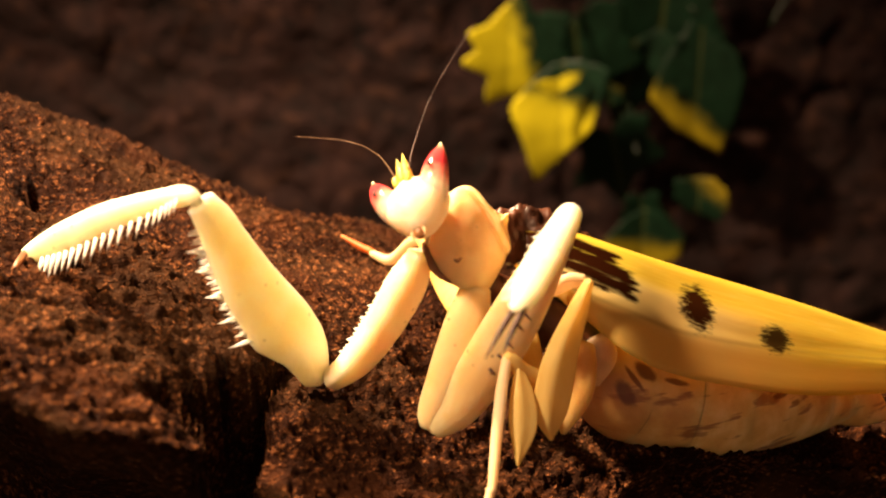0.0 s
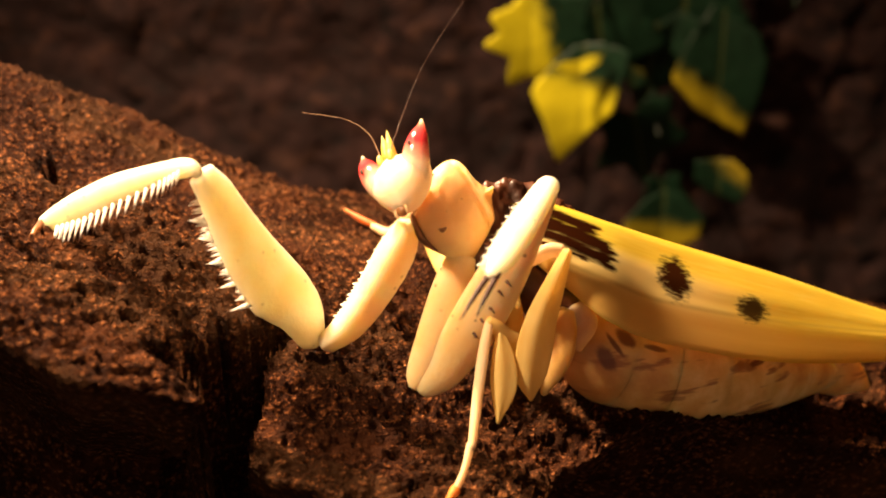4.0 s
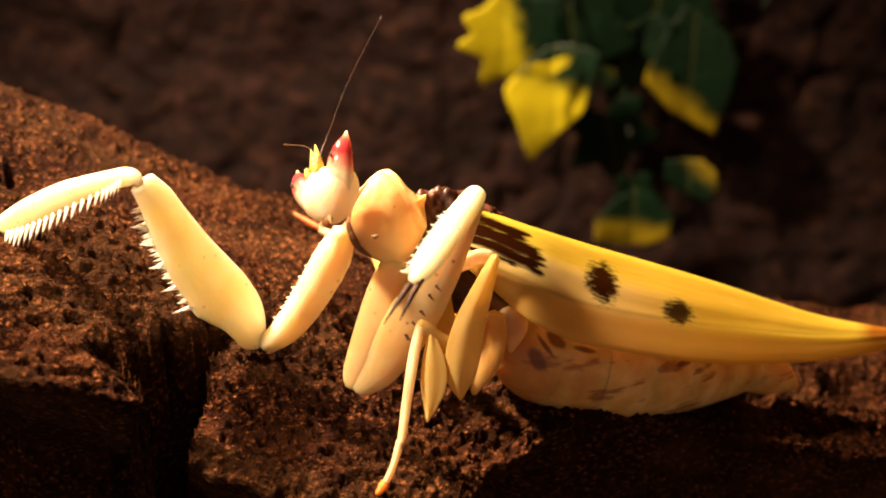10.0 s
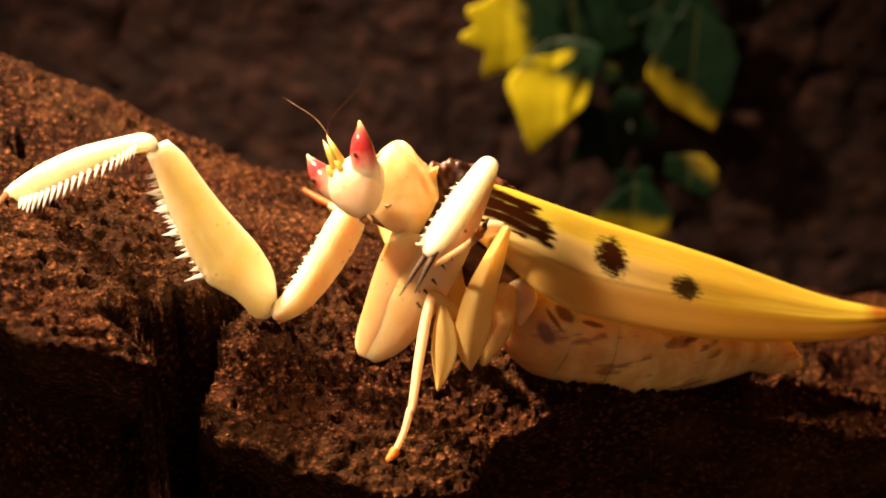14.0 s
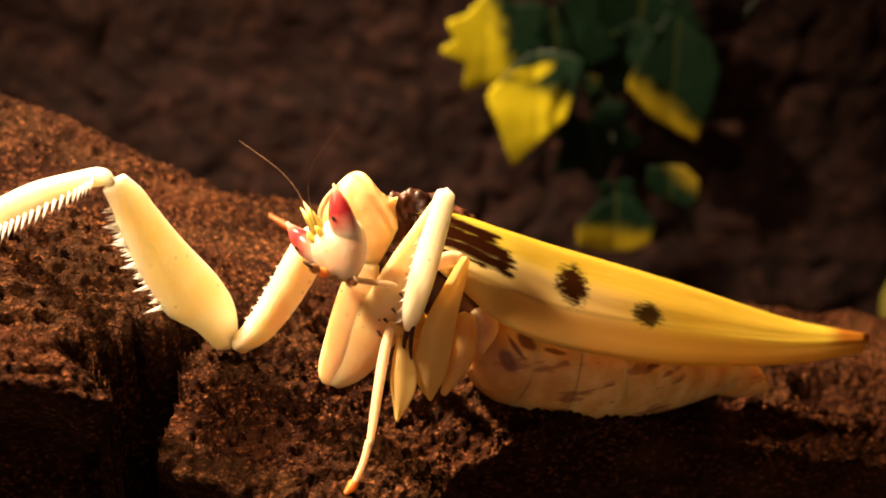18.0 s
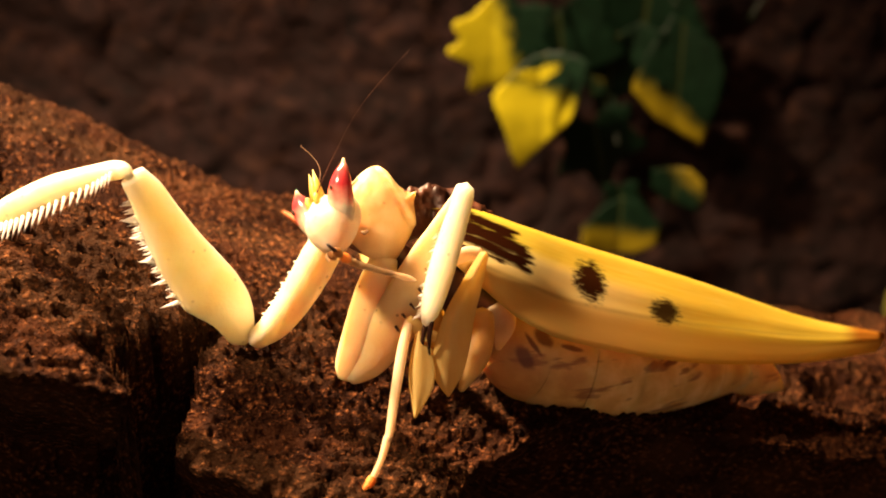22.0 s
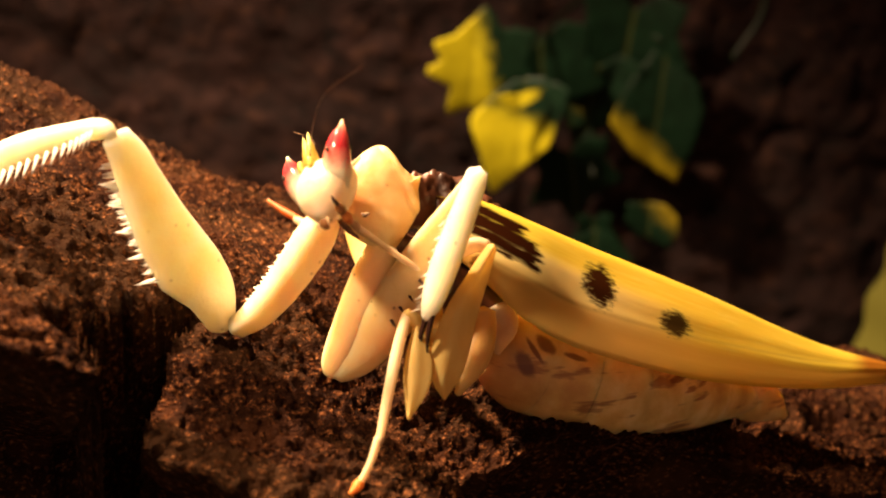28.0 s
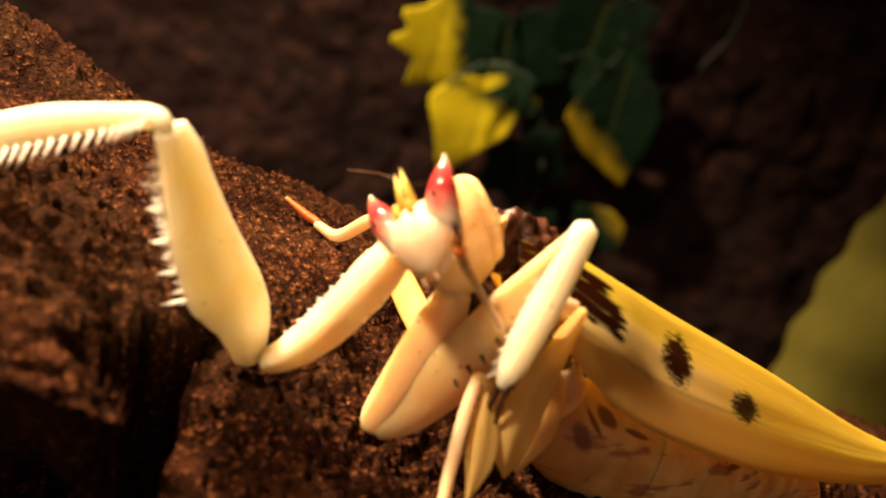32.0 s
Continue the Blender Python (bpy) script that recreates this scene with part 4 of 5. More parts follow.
for root_x, tip_x, tip_y, reach in ((0.1, 0.9, -1.4, 4.0), (-0.5, -0.1, -1.5, 3.2)):
    limb("claw", np.array([(root_x, 0, -TIB_LEN + 0.8), ((root_x + tip_x) / 2, tip_y * 0.42, -TIB_LEN - reach * 0.42), (tip_x, tip_y, -TIB_LEN - reach)]) + np.array(RKNEE), [0.3, 0.22, 0.05], [0.28, 0.2, 0.05], (1, 0, 0), DARKCLAW, tibia, "dark pointed claw", base=RKNEE, rings=8, around=8)

TARSUS = (6.0, 84.6, 113.7)
tarsus = limb("fore_tarsus", np.array([(0, 0, 0), (0.8, 0, 0), (3.8, 0, 0), (6.6, 0, 0)]) + np.array(TARSUS), [0.1, 0.27, 0.27, 0.33], [0.1, 0.27, 0.27, 0.33], (0, 0, 1), FOOT, mantis, "thin foot held to the mouth", base=TARSUS, rings=16, around=10)


def foot_bend(d):
    """A place d along the foot, which curls up towards its end."""
    return (d + 2.2 - 0.03 * max(0, d - 4.2) ** 1.6, 0.12 * max(0, d - 4.2) ** 1.5, 0)


for s_, e, r, stuff_ in ((4.2, 5.4, 0.36, FOOT), (5.3, 6.4, 0.46, ORANGE), (6.3, 7.3, 0.44, AMBERFOOT)):
    limb("foot_joint", np.array([foot_bend(s_), foot_bend((s_ + e) / 2), foot_bend(e)]) + np.array(TARSUS), [r * 0.6, r, r * 0.75], [r * 0.6, r, r * 0.75], (0, 0, 1), stuff_, tarsus, base=TARSUS, rings=8, around=10)
for w in (-1, 1):
    limb("foot_claw", np.array([foot_bend(7.2), Vector(foot_bend(7.8)) + Vector((0, 0, 0.35 * w)), Vector(foot_bend(8.2)) + Vector((0, 0, 0.25 * w))]) + np.array(TARSUS), [0.2, 0.14, 0.04], [0.2, 0.14, 0.04], (0, 1, 0), DARKCLAW, tarsus, base=TARSUS, rings=6, around=8)

# walking legs
limb("leg_thigh", [(7.3, 90.3, 110.5), (7.6, 88.3, 108.2), (7.9, 86.4, 106.0), (8.2, 84.9, 103.7)], [0.7, 0.95, 1.05, 0.2], [0.5, 0.55, 0.5, 0.15], (1, 0.2, 0.1), LEGLOBE, mantis, "yellow thigh behind the petal lobes", rings=26)
limb("leg_thigh", [(7.9, 86.5, 106.8), (6.8, 86.0, 107.7), (5.9, 85.6, 108.8), (5.2, 85.4, 109.4)], [0.8, 0.75, 0.65, 0.5], [0.6, 0.55, 0.5, 0.45], (0, 0, 1), LEGLOBE, mantis, rings=16)
limb("leg_lobe", [(6.3, 85.6, 108.3), (6.6, 84.1, 106.3), (6.6, 82.7, 104.2), (6.1, 80.9, 101.7)], [0.35, 1.1, 1.2, 0.12], [0.15, 0.2, 0.18, 0.08], (1, 0.35, 0), LEGLOBE, mantis, "petal-shaped yellow lobe on the thigh", rings=30, around=24, crest=1.6)
limb("leg_shin", [(5.3, 85.4, 109.2), (4.8, 83.5, 107.1), (4.3, 80.8, 104.1), (3.9, 78.1, 101.4), (3.7, 77.8, 101.1)], [0.42, 0.50, 0.45, 0.36, 0.38], [0.4, 0.42, 0.38, 0.34, 0.34], (1, 0, 0), THIN, mantis, "thin cream shin", rings=24)
limb("leg_foot", [(3.8, 78.0, 101.3), (3.3, 76.6, 99.8), (2.6, 75.5, 98.5)], [0.38, 0.3, 0.3], [0.38, 0.3, 0.3], (1, 0, 0), THIN, mantis)
limb("leg_claw", [(2.6, 75.6, 98.6), (2.4, 75.3, 98.3), (1.9, 74.8, 97.9)], [0.42, 0.45, 0.2], [0.4, 0.4, 0.2], (1, 0, 0), ORANGE, mantis, "orange foot tip")
limb("leg_thigh", [(12.2, 88.1, 115.1), (11.2, 87.1, 112.6), (10.0, 86.1, 109.5), (9.35, 85.3, 106.7), (9.05, 84.6, 104.2), (9.1, 84.2, 102.2)], [0.45, 0.98, 1.48, 1.72, 1.38, 0.15], [0.35, 0.32, 0.3, 0.28, 0.24, 0.1], (0.95, 0.25, -0.2), LEGLOBE, mantis, "hind thigh with a broad yellow petal-shaped lobe", rings=44, around=28, crest=1.5)
limb("leg_coxa", [(12.2, 90.6, 108.1), (12.1, 89.3, 106.1), (11.5, 87.9, 104.1), (10.3, 86.2, 101.8)], [1.1, 1.35, 1.25, 0.3], [0.8, 0.9, 0.8, 0.3], (0.9, 0.2, 0.3), AMBERJOINT, mantis, "amber upper joint of the hind leg", rings=26)
limb("leg_shin", [(11.8, 88.4, 114.9), (10.7, 88.6, 114.9), (9.3, 88.7, 114.1), (8.3, 89.0, 113.2), (7.5, 89.5, 111.1), (7.0, 89.2, 107.8)], [0.62, 0.7, 0.66, 0.55, 0.45, 0.4], [0.55, 0.55, 0.5, 0.45, 0.4, 0.35], (0, 0, 1), THIN, mantis, "thin cream shin tucked behind the foreleg", rings=30)
limb("leg_foot", [(-7.6, 116.0, 107.4), (-9.2, 116.9, 107.8), (-11.2, 118.0, 108.6)], [0.38, 0.42, 0.18], [0.38, 0.4, 0.18], (0, 0, 1), ORANGE, mantis, "orange foot tip")
limb("leg_shin", [(-7.8, 116.0, 107.3), (-5.6, 114.2, 107.2), (-3.2, 112.2, 110.0), (-2.2, 111.0, 110.6)], [0.4, 0.6, 0.65, 0.6], [0.4, 0.55, 0.55, 0.5], (0, 0, 1), THIN, mantis, "cream shin of the far side leg")
limb("leg_thigh", [(-2.2, 111.0, 110.6), (0.6, 106.0, 107.0), (4.0, 100.0, 104.8), (8.0, 95.5, 106.0)], [0.6, 1.3, 1.3, 0.9], [0.45, 0.5, 0.6, 0.8], (0.8, 0, 0.6), LEGLOBE, mantis, "petal-lobed thigh of the far side leg", rings=26)

# head: origin at the neck joint; x across the face, -y ahead, z to the crown
NK = Vector((0, 2.0, -0.6))


def head_skin():
    bm = bmesh.new()
    bmesh.ops.create_uvsphere(bm, u_segments=40, v_segments=28, radius=1)
    for v in bm.verts:
        x, y, z = v.co
        f = (z + 1) / 2
        wide = 1.55 + 2.0 * f ** 0.75
        deep = (1.7 + 0.7 * f) * (1.3 if y > 0 else 1)
        v.co = Vector((x * wide, y * deep + 0.6 - 0.9 * (1 - f), -3.7 + f * 5.6)) - NK
        if y < 0:
            v.co.y -= 0.35 * math.exp(-((v.co.x / 0.9) ** 2)) * (0.3 + 0.7 * f)
        v.co += v.normal * 0.06 * noise.noise(v.co * 1.3)
    return part("head", bm, PINKISH, mantis, "pale triangular head with pointed red eyes")


head = head_skin()
antennae = []
for s in (-1, 1):
    def at(*rows):
        return [Vector((x * s, y, z)) - NK for x, y, z in rows]

    bm = bmesh.new()
    bm.loops.layers.uv.new("wing")
    sweep(bm, at((1.5, 0.3, -1.2), (1.95, 0.0, 0.0), (2.5, -0.15, 1.2), (2.98, 0.0, 2.4), (3.32, 0.25, 3.3), (3.45, 0.35, 3.8), (3.5, 0.4, 4.05)), [1.0, 1.25, 1.16, 0.86, 0.43, 0.18, 0.12], [0.8, 1.15, 1.1, 0.84, 0.42, 0.18, 0.12], (s * 0.9, 0, -0.5), 30, 24, uv=True)
    eye = part("eye", bm, EYE_RED, head, "glossy red cone-shaped eye")
    bm = bmesh.new()
    bmesh.ops.create_uvsphere(bm, u_segments=12, v_segments=8, radius=0.22)
    for v in bm.verts:
        v.co = Vector((v.co.x * 0.8, v.co.y * 0.5, v.co.z * 1.3)) + Vector((s * 2.75, -1.36, 1.5)) - NK
    part("pupil", bm, DARKCLAW, eye, "dark false pupil")
    bm = bmesh.new()
    sweep(bm, at((0.55, -1.3, 1.0), (0.6, -1.35, 1.5), (0.55, -1.3, 1.9)), [0.3, 0.28, 0.2], [0.3, 0.28, 0.2], (1, 0, 0), 8, 10)
    part("antenna_socket", bm, HORN, head)
    root = Vector((0.52 * s, -1.2, 1.8)) - NK
    bm = bmesh.new()
    curve = ((0, 0, 0), (1.0, 0.36, 3.0), (3.35, 0.48, 5.65), (7.9, 0.48, 8.65)) if s < 0 else ((0, 0, 0), (1.9, 0.44, 3.3), (5.55, 0.44, 7.05), (11.55, 0.44, 10.45))
    sweep(bm, [(x * s, y, z) for x, y, z in curve], [0.06, 0.032, 0.022, 0.01], [0.06, 0.032, 0.022, 0.01], (0, 1, 0), 40, 6)
    antennae.append((part("antenna", bm, FEELER if s < 0 else BROWN, head, "hair-thin brown antenna", root), root))
    bm = bmesh.new()
    sweep(bm, at((0.35, -0.7, -3.2), (0.55, -0.9, -3.6), (0.6, -0.9, -3.9), (0.5, -0.8, -4.2)), [0.16, 0.14, 0.12, 0.08], [0.16, 0.14, 0.12, 0.08], (0, 1, 0), 16, 8)
    part("mouth_feeler", bm, THIN, head)
bm = bmesh.new()
for x, z in ((-0.36, 4.3), (0.30, 4.5)):
    cone(bm, Vector((x * 0.6, -0.6, 1.3)) - NK, Vector((x, -0.5, z)) - NK, 0.62, 10)
part("crown_horn", bm, HORN, head, "yellow forked horn between the eyes")
limb("mouthparts", [Vector(p) - NK for p in ((0, -0.5, -3.0), (0, -0.7, -3.7), (0, -0.6, -4.1))], [0.6, 0.55, 0.3], [0.5, 0.45, 0.3], (1, 0, 0), TAN, None).parent = head

# ---- hanging ivy ----


IVY = ((-180, 0.46), (-150, 0.78), (-118, 0.56), (-90, 1.0), (-62, 0.56), (-30, 0.78), (0, 0.46), (28, 0.60), (58, 0.42), (90, 0.16), (122, 0.42), (152, 0.60), (180, 0.46))


def ivy_leaf(name, centre, size, turn, tilt, roll, material, label, curl=0.18, parent=None, knots=IVY, narrow=1.0):
    """An ivy leaf: its lobes are given by angle and reach; slightly folded along its midrib, with thickness."""
    bm = bmesh.new()
    layer = bm.loops.layers.uv.new("leaf")
    rim_layer = bm.verts.layers.float.new("rim")
    n, m = 90, 12
    m_turn = Euler((radians(tilt), radians(roll), radians(turn))).to_matrix()

    def radius(th):
        # straight edges from point to point
        deg = (math.degrees(th) + 180) % 360 - 180
        for (a0, r0), (a1, r1) in zip(knots, knots[1:]):
            if a0 <= deg <= a1:
                p0, p1 = Vector((r0, 0)), Vector((r1 * math.cos(radians(a1 - a0)), r1 * math.sin(radians(a1 - a0))))
                g = radians(deg - a0)
                across = p0.x * (p1.y - p0.y) - p0.y * (p1.x - p0.x)
                return across / max(1e-6, math.cos(g) * (p1.y - p0.y) - math.sin(g) * (p1.x - p0.x)) * (1 + 0.02 * math.sin(deg * 0.45))
        return 0.46

    top, bot, uvs = [], [], {}
    for j in range(m + 1):
        f = j / m
        a, b = [], []
        for k in range(n):
            th = 2 * math.pi * k / n
            r = radius(th) * f
            u, v = r * math.cos(th) * narrow, r * math.sin(th)
            w = curl * abs(u) - 0.16 * v * v * (1 if v < 0 else 0.4) + 0.012 * noise.noise(Vector((u * 3, v * 3, size))) - 0.005 * math.exp(-((u / 0.04) ** 2))
            for lst, dz in ((a, 0.0), (b, -0.018)):
                q = m_turn @ (Vector((u, -(w + dz), v)) * size)
                vert = bm.verts.new(q)
                vert[rim_layer] = f
                uvs[vert] = (u, v)
                lst.append(vert)
        top.append(a)
        bot.append(b)
    for k in range(n):
        j2 = (k + 1) % n
        for i in range(m):
            bm.faces.new((top[i][k], top[i + 1][k], top[i + 1][j2], top[i][j2]))
            bm.faces.new((bot[i][k], bot[i][j2], bot[i + 1][j2], bot[i + 1][k]))
        bm.faces.new((top[m][k], bot[m][k], bot[m][j2], top[m][j2]))
    for f in bm.faces:
        for lp in f.loops:
            lp[layer].uv = uvs[lp.vert]
    bmesh.ops.remove_doubles(bm, verts=[v for r in (top[0], bot[0]) for v in r], dist=1e-4)
    return part(name, bm, material, parent, label, Vector(centre) - Vector(parent.location) / MM if parent else centre)


ivy = tagged(new("ivy_vine"), "hanging ivy with green leaves edged in yellow against cork", "plant")
ivy.location = Vector((60, 345, 200)) * MM
YL, GL, DL = "half-yellow, half-green ivy leaf", "dark green ivy leaf with a yellow rim", "dark green ivy leaf"
ivy_leaf("leaf", (19.2, 328.0, 90.2), 16.6, 8, 6, 0, LEAF_YELLOW, YL, 0.1, ivy, ((-180, 0.80), (-172, 0.86), (-136, 0.50), (-114, 1.0), (-92, 0.76), (-66, 0.84), (-40, 0.95), (-14, 1.32), (8, 0.95), (36, 1.30), (60, 0.85), (82, 1.15), (125, 0.70), (150, 0.90), (168, 0.60), (180, 0.80)))
ivy_leaf("leaf", (34.5, 322.0, 73.5), 16.7, -8, 4, 0, LEAF_TIP, "pointed ivy leaf, yellow with a green base", 0.14, ivy, ((-180, 0.86), (-148, 0.80), (-109, 1.36), (-72, 0.60), (-20, 0.56), (41, 0.98), (49, 1.2), (77, 1.05), (101, 0.95), (128, 0.84), (166, 0.92), (180, 0.86)))
ivy_leaf("leaf", (81.5, 358.0, 74.3), 18.2, -6, 4, 0, LEAF_SIDE, GL, 0.14, ivy, ((-180, 0.80), (-170, 0.86), (-112, 0.84), (-68, 1.35), (-34, 0.86), (15, 0.82), (50, 0.92), (99, 1.22), (140, 0.80), (180, 0.80)))
ivy_leaf("leaf", (59.4, 318.0, 37.8), 17.1, 6, 5, 0, LEAF_RIM, GL, 0.12, ivy, ((-180, 0.70), (-150, 0.78), (-110, 0.60), (-62, 0.66), (-30, 0.78), (0, 0.74), (50, 0.58), (90, 0.55), (130, 0.52), (180, 0.70)))
ivy_leaf("leaf", (76.8, 325.0, 48.3), 17.2, -15, 12, 0, LEAF_CURL, GL, 0.2, ivy, ((-180, 0.42), (-120, 0.34), (-48, 0.58), (-10, 0.52), (22, 0.52), (60, 0.46), (140, 0.55), (180, 0.42)))
ivy_leaf("leaf", (53.0, 352.0, 73.8), 18.0, 20, -5, 0, LEAF_CURL, GL, 0.1, ivy, ((-180, 0.20), (-90, 0.22), (-30, 0.28), (30, 0.22), (120, 0.25), (180, 0.20)))
ivy_leaf("leaf", (41.1, 352.0, 91.3), 31, 10, 4, -10, LEAF_DARK, DL, parent=ivy)
ivy_leaf("leaf", (54.2, 350.0, 58.3), 24, 12, 4, -16, LEAF_DARK, DL, parent=ivy)
ivy_leaf("leaf", (60.5, 362.0, 84.3), 28, -10, 4, 8, LEAF_DARK, DL, parent=ivy)
ivy_leaf("leaf", (70.7, 366.0, 101.8), 32, -10, 4, 4, LEAF_DARK, DL, parent=ivy)
ivy_leaf("leaf", (60.6, 330.0, 44.7), 11, 10, 4, -5, LEAF_DARK, DL, parent=ivy)
ivy_leaf("leaf", (32.7, 316.0, 85.1), 16.2, 12, -6, 0, LEAF_YELLOW, "curled yellow tip of an ivy leaf", 0.2, ivy, ((-180, 0.50), (-120, 0.26), (-60, 0.18), (0, 0.34), (26, 0.52), (50, 0.14), (120, 0.06), (165, 0.24), (180, 0.50)))

# unseen upper leaves, added to shade the back panel's right side and leaves below
for x, y, z, size, turn, roll in ((28, 268, 136, 34, 20, 10), (52, 275, 134, 36, -15, -18), (74, 284, 138, 34, 30, 14), (40, 262, 158, 36, 0, 30), (66, 270, 160, 38, -25, -8), (92, 290, 152, 36, 10, 20), (58, 290, 178, 36, 15, -25), (88, 280, 182, 38, -10, 5), (110, 300, 170, 36, 0, 12)):
    ivy_leaf("leaf", (x, y, z + 18), size, turn, 18, roll, LEAF_DARK, DL, parent=ivy)


def tube(name, pts, r, material, parent, label=""):
    bm = sweep(bmesh.new(), np.array(pts, float) - np.array(parent.location) / MM, [r] * len(pts), [r] * len(pts), (0.3, 1, 0.2), 40, 8)
    return part(name, bm, material, parent, label)


tube("stem", [(66, 370, 430), (62, 374, 250), (60, 375, 150), (58, 374, 100), (60, 372, 78), (61, 345, 56)], 0.6, STEM, ivy, "thin green ivy stem")
for a, b in (((60, 374, 140), (30, 340, 112)), ((59, 374, 112), (34, 336, 92)), ((58, 374, 110), (80, 362, 98))):
    tube("leaf_stalk", [a, tuple((np.array(a) + np.array(b)) / 2 + np.array((0, 3, 2))), b], 0.5, STEM, ivy)
tube("stem", [(62, 374, 250), (100, 352, 190), (108, 350, 120), (100, 348, 96)], 0.7, STEM, ivy)

# broad leaf behind the log
broad = tagged(new("broad_leaf_plant"), "upright plant with a broad yellow-green leaf behind the log", "plant")
broad.location = Vector((181, 342, Z0 + 3)) * MM


def broad_leaf():
    bm = bmesh.new()
    layer = bm.loops.layers.uv.new("leaf")
    rim_layer = bm.verts.layers.float.new("rim")
    n, m = 60, 24
    rows = []
    uvs = {}
    for side in (0, 0.5):
        g = []
        for i in range(n + 1):
            f = i / n
            wide = 45 * math.sin(math.pi * min(1, f * 0.96 + 0.04)) ** 0.4 * (1 + 0.03 * math.sin(f * 60))
            r = []
            for k in range(m + 1):
                s = 2 * k / m - 1
                q = Vector((s * wide, 10 * s * s + side + 12 * f * f, f * 190))
                v = bm.verts.new(q)
                v[rim_layer] = abs(s) * 0.7
                uvs[v] = (s, f)
                r.append(v)
            g.append(r)
        rows.append(g)
    for g in rows:
        for i in range(n):
            for k in range(m):
                bm.faces.new((g[i][k], g[i][k + 1], g[i + 1][k + 1], g[i + 1][k]))
    for f in bm.faces:
        for lp in f.loops:
            lp[layer].uv = uvs[lp.vert]
    bmesh.ops.rotate(bm, verts=bm.verts, matrix=Matrix.Rotation(radians(22), 3, "Y"))
    ob = part("leaf", bm, LEAF_BROAD, broad, "broad yellow-green leaf with a serrated edge")
    return ob


broad_leaf()
limb("midrib", [(186, 341, -44), (210, 342.4, 18), (234, 346.4, 76), (256, 352, 130)], [1.6, 1.3, 1.0, 0.5], [1.2, 1.0, 0.8, 0.4], (1, 0, 0), STEM, broad, "green midrib")
limb("leaf_stalk", [(185, 342, -48), (186, 342, -43), (188, 342, -36)], [2.2, 2.0, 1.8], [2.2, 2.0, 1.8], (1, 0, 0), STEM, broad)

# ---- lamps under the lid ----
for eye in (LAMP, LAMP_SIDE):
    lamp = tagged(new("terrarium_lamp"), "small black spot lamp under the terrarium lid", "lamp", group="lamps under the lid")
    lamp.location = eye + Vector((0, 0, 0.034))
    c = eye / MM
    limb("lamp_shell", [c + Vector((0, 0, 34)), c + Vector((0, 0, 42)), c + Vector((0, 0, Z1 - c.z - 8))], [16, 15, 10], [16, 15, 10], (1, 0, 0), BLACKMETAL, lamp)
    limb("lamp_stem", [c + Vector((0, 0, Z1 - c.z - 10)), c + Vector((0, 0, Z1 - c.z - 5)), c + Vector((0, 0, Z1 - c.z + 2))], [4, 4, 4], [4, 4, 4], (1, 0, 0), BLACKMETAL, lamp)


# ---- movement ----
def rel(x, y, z, rx=0, ry=0, rz=0):
    return pose((x - BASE[0]) * MM, (y - BASE[1]) * MM, (z - BASE[2]) * MM, rx, ry, rz)


def aimed(start, end, axis):
    """The pose, in the mantis's space, of a part at start whose axis ('X' or '-Z') points to end."""
    a, b = Vector(start), Vector(end)
    turn = (b - a).to_track_quat(axis, "Y").to_matrix().to_4x4()
    return Matrix.Translation((a - Vector(BASE)) * MM) @ turn


def turned(root, rest, end):
    """The pose of a limb that hinges at root and was built pointing to rest, when it points to end."""
    o = Vector(root)
    turn = (Vector(rest) - o).rotation_difference(Vector(end) - o).to_matrix().to_4x4()
    return Matrix.Translation((o - Vector(BASE)) * MM) @ turn


def swayed(root, turn, dip):
    """An antenna's pose on the head: leaning by turn degrees across the face and by dip ahead."""
    return pose(root.x * MM, root.y * MM, root.z * MM, dip, turn, 0)


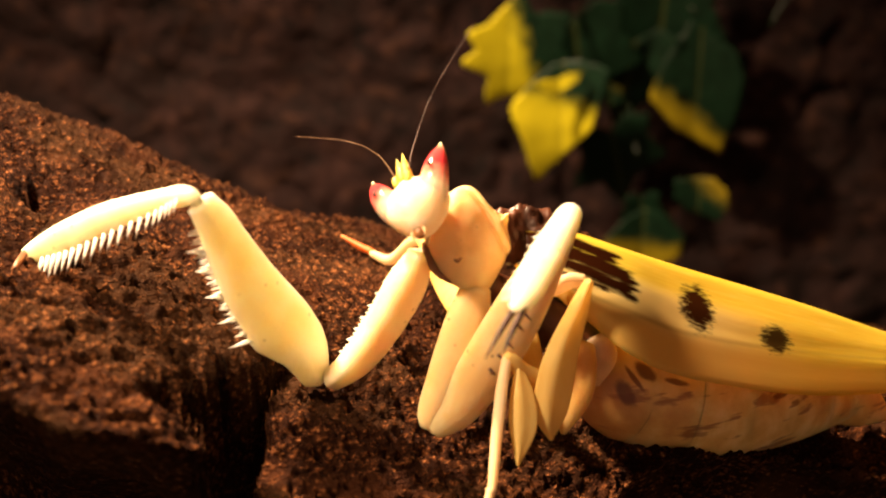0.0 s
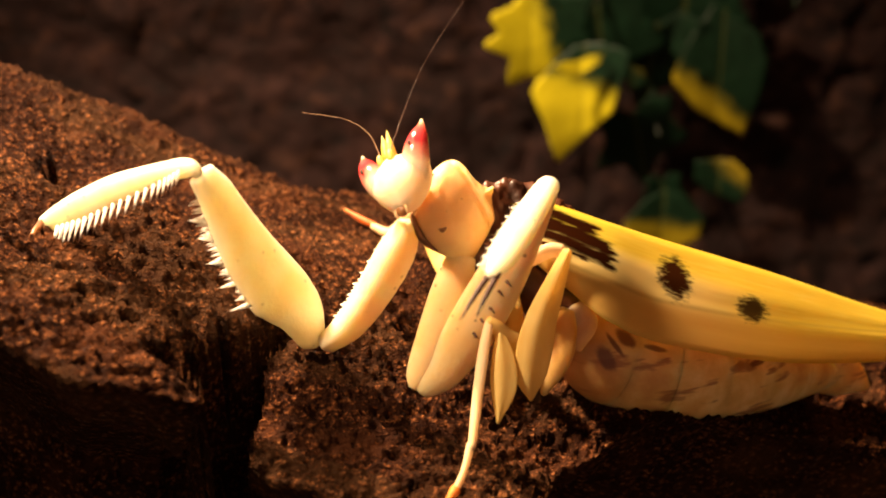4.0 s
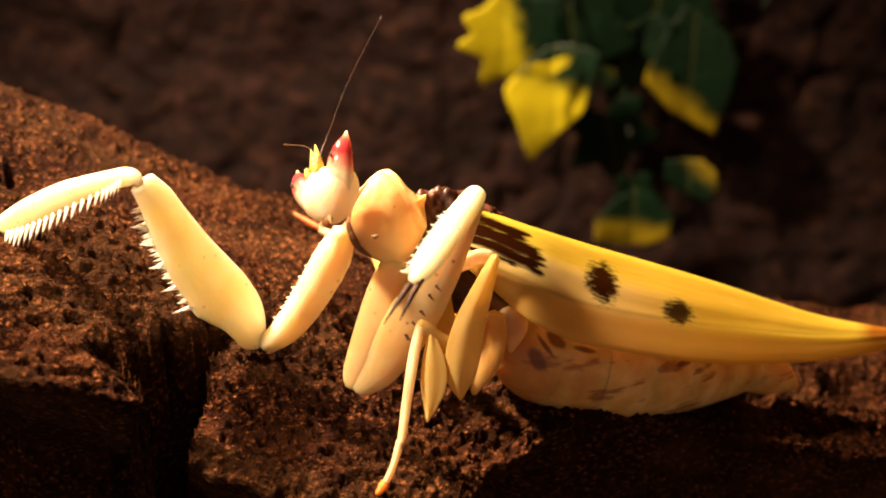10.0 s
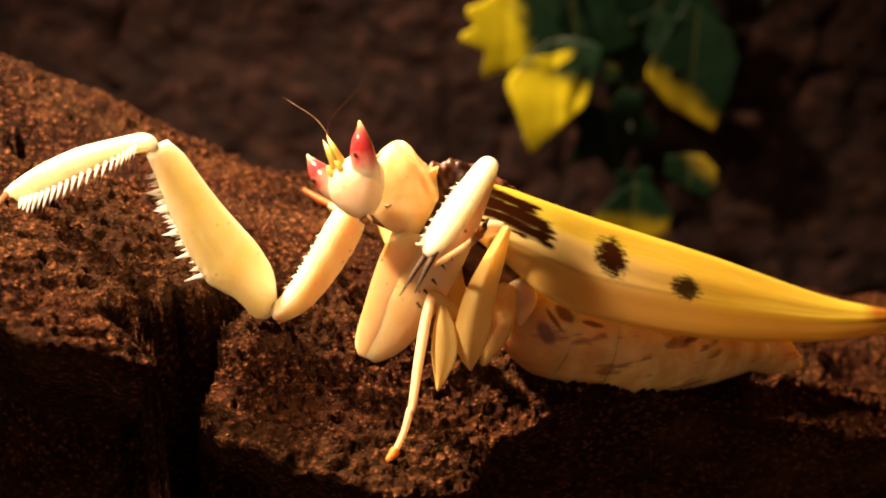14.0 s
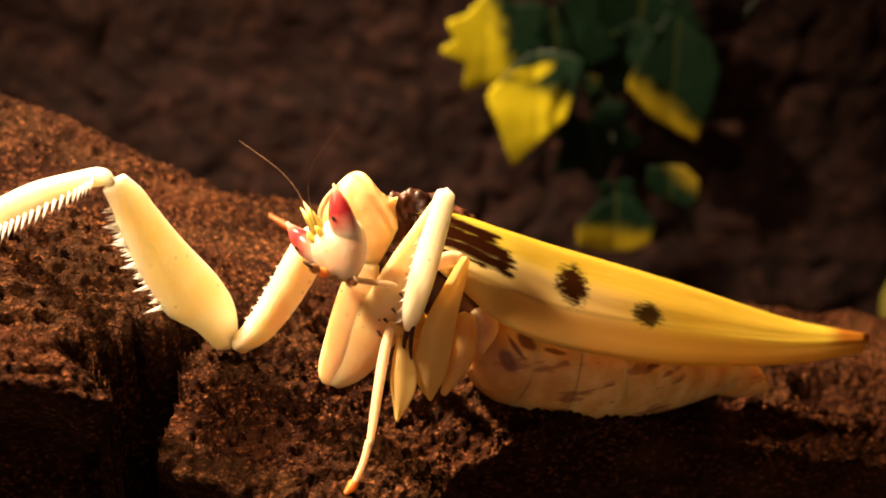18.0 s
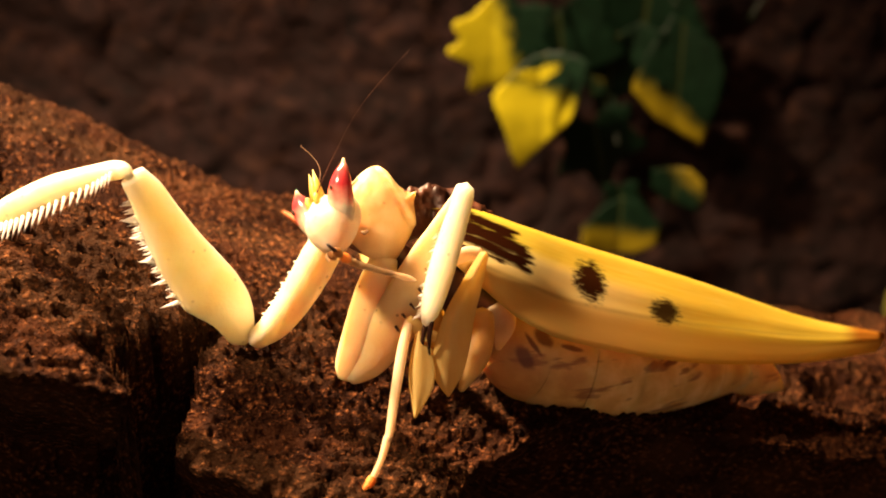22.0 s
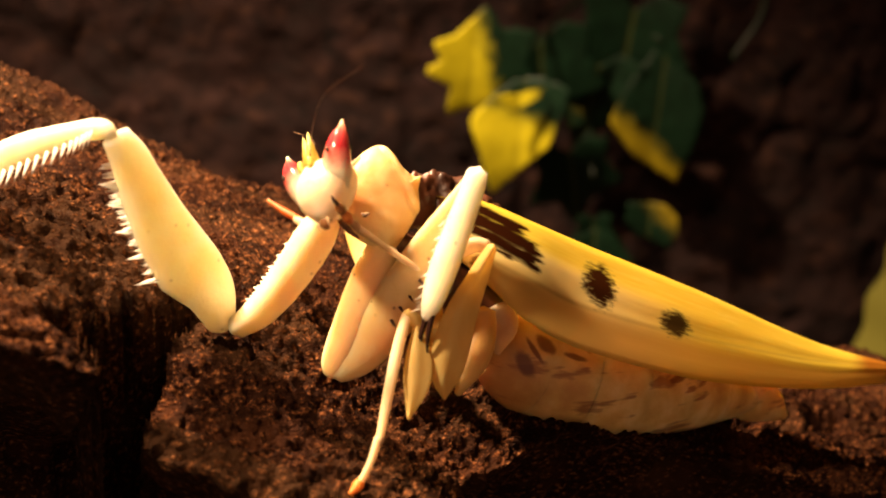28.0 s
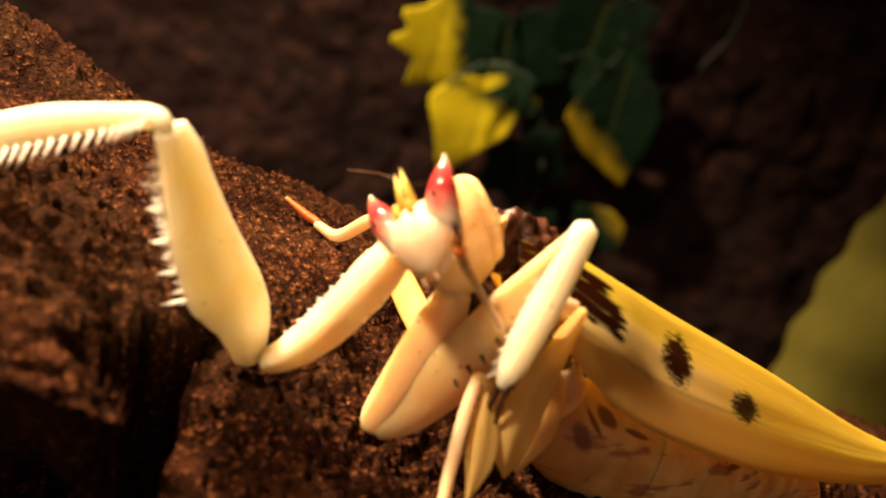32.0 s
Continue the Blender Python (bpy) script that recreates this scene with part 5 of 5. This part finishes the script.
def motions():
    walk(head, [
        (0, rel(-1.2, 89.4, 120.5, -45.6, -32.6, -11.2)),
        (1, rel(-0.9, 89.1, 120.8, -41.7, -32.2, -13.6)),
        (2, rel(-1.0, 89.2, 120.5, -39.7, -31.9, -13.8)),
        (5, rel(-1.5, 88.8, 120.5, -33.8, -35.4, -22.1)),
        (6, rel(-1.6, 87.8, 120.9, -33.3, -34.9, -24.0)),
        (7, rel(-1.8, 87.6, 120.9, -31.7, -37.5, -22.9)),
        (8, rel(-2.0, 86.7, 120.9, -36.1, -37.4, -26.2)),
        (9, rel(-1.9, 86.5, 121.2, -34.4, -42.4, -25.1)),
        (10, rel(-1.5, 86.6, 121.1, -34.2, -39.4, -24.8)),
        (11, rel(-1.6, 85.6, 120.6, -33.1, -42.1, -23.9)),
        (12, rel(-1.7, 86.0, 120.7, -29.9, -42.3, -25.0)),
        (13, rel(-1.6, 86.4, 120.5, -29.4, -42.7, -24.4)),
        (14, rel(-0.5, 85.4, 120.3, -1.1, -34.5, -29.7)),
        (14.5, rel(-0.0, 84.5, 119.2, 3.0, -27.8, -28.1)),
        (16.5, rel(2.4, 83.4, 118.1, 0.1, -36.5, -19.0)),
        (17, rel(3.1, 83.4, 118.4, 20.8, -37.2, -33.8)),
        (18, rel(1.8, 84.4, 118.0, 1.9, -40.5, -30.0)),
        (19, rel(0.5, 84.7, 118.4, -5.4, -37.2, -31.0)),
        (20, rel(0.3, 85.9, 118.6, -9.5, -34.4, -30.9)),
        (21, rel(0.0, 85.3, 118.8, -13.8, -32.7, -29.1)),
        (22, rel(-0.4, 86.2, 118.6, -17.0, -35.8, -33.1)),
        (23, rel(-0.7, 87.1, 118.6, -16.3, -37.2, -30.1)),
        (24, rel(-0.6, 86.6, 118.6, -15.8, -35.4, -31.2)),
        (24.5, rel(-1.0, 86.4, 118.7, -24.4, -36.5, -28.7)),
        (26.5, rel(-1.1, 87.1, 119.1, -19.6, -39.3, -26.6)),
        (27, rel(-0.9, 88.0, 119.3, -16.8, -38.3, -28.5)),
        (28, rel(-0.9, 86.4, 119.4, -18.3, -37.6, -33.0)),
        (29, rel(-0.3, 88.6, 119.2, -34.6, -47.8, -20.5)),
        (30, rel(-0.2, 87.0, 119.3, -19.7, -41.2, -31.1)),
        (31, rel(0.2, 87.8, 118.8, -30.4, -53.2, -20.6)),
        (32, rel(0.3, 86.8, 118.9, -11.0, -44.9, -33.6)),
    ])
    (left, left_root), (right, right_root) = antennae
    walk(left, [(t, swayed(left_root, d, b)) for t, d, b in ((0, 1, 13), (2, 1, 6), (5, 4, 3), (7, 1, 0), (9, 4, -18), (11, 10, -30), (13, 7, -27), (14.5, 25, -42), (17, 37, -21), (18, 28, -15), (20, 19, -42), (22, 19, -42), (24, 16, -42), (27, 13, -57), (29, 13, -36), (31, 12, -40), (32, 4, -42))])
    walk(right, [(t, swayed(right_root, d, b)) for t, d, b in ((0, -14, -12), (2, -11, -15), (5, -8, -12), (7, -23, -27), (9, -17, -18), (11.5, -14, -20), (13, 30, 56), (14.5, 7, 60), (17, 4, 42), (18, 18, 42), (20, 16, 0), (22, 13, -9), (24, 16, -12), (27, 34, 6), (29, 34, 80), (32, 27, 84))])
    open_end, closed_end = (5.2, 75.8, 117.6), (6.9, 84.2, 109.4)
    walk(tibia, [(t, aimed(RKNEE, e, "-Z")) for t, e in ((0, open_end), (13.6, open_end), (14.5, (5.6, 77.6, 115.4)), (16.5, closed_end), (32, closed_end))])
    for joint, root, low, high in ((rcoxa, RSHOULDER, RELBOW_LOW, RELBOW), (rfemur, RKNEE, RELBOW_LOW, RELBOW)):
        walk(joint, [(t, turned(root, high, e)) for t, e in ((0, low), (13.2, low), (14, tuple((np.array(low) + np.array(high)) / 2)), (14.6, high), (32, high))])
    fold_base, fold_tip = (5.4, 86.6, 111.0), (9.4, 88.8, 119.0)
    walk(tarsus, [(t, aimed(b, e, "X")) for t, b, e in (
        (0, fold_base, fold_tip), (13.6, fold_base, fold_tip),
        (14.5, TARSUS, (0.7, 78.0, 114.3)),
        (16.5, TARSUS, (1.1, 76.2, 113.2)),
        (17, TARSUS, (-0.2, 77.7, 116.0)),
        (18, TARSUS, (-1.4, 79.5, 116.8)),
        (19, TARSUS, (-0.9, 79.8, 117.4)),
        (20, TARSUS, (-1.0, 79.9, 117.4)),
        (21, TARSUS, (-0.9, 79.8, 117.1)),
        (22, TARSUS, (-0.8, 80.0, 117.5)),
        (23, TARSUS, (-1.8, 79.5, 117.0)),
        (24, TARSUS, (-1.7, 79.5, 117.3)),
        (24.5, TARSUS, (-2.4, 79.5, 117.8)),
        (26.5, TARSUS, (-2.7, 79.9, 118.9)),
        (27, TARSUS, (-3.4, 79.7, 118.7)),
        (28, TARSUS, (-1.5, 81.7, 119.3)),
        (29, TARSUS, (-0.6, 82.7, 118.5)),
        (30, TARSUS, (0.9, 80.9, 118.8)),
        (31, TARSUS, (0.0, 83.0, 118.9)),
        (32, TARSUS, (1.0, 82.3, 119.6)),
    )])


motions()
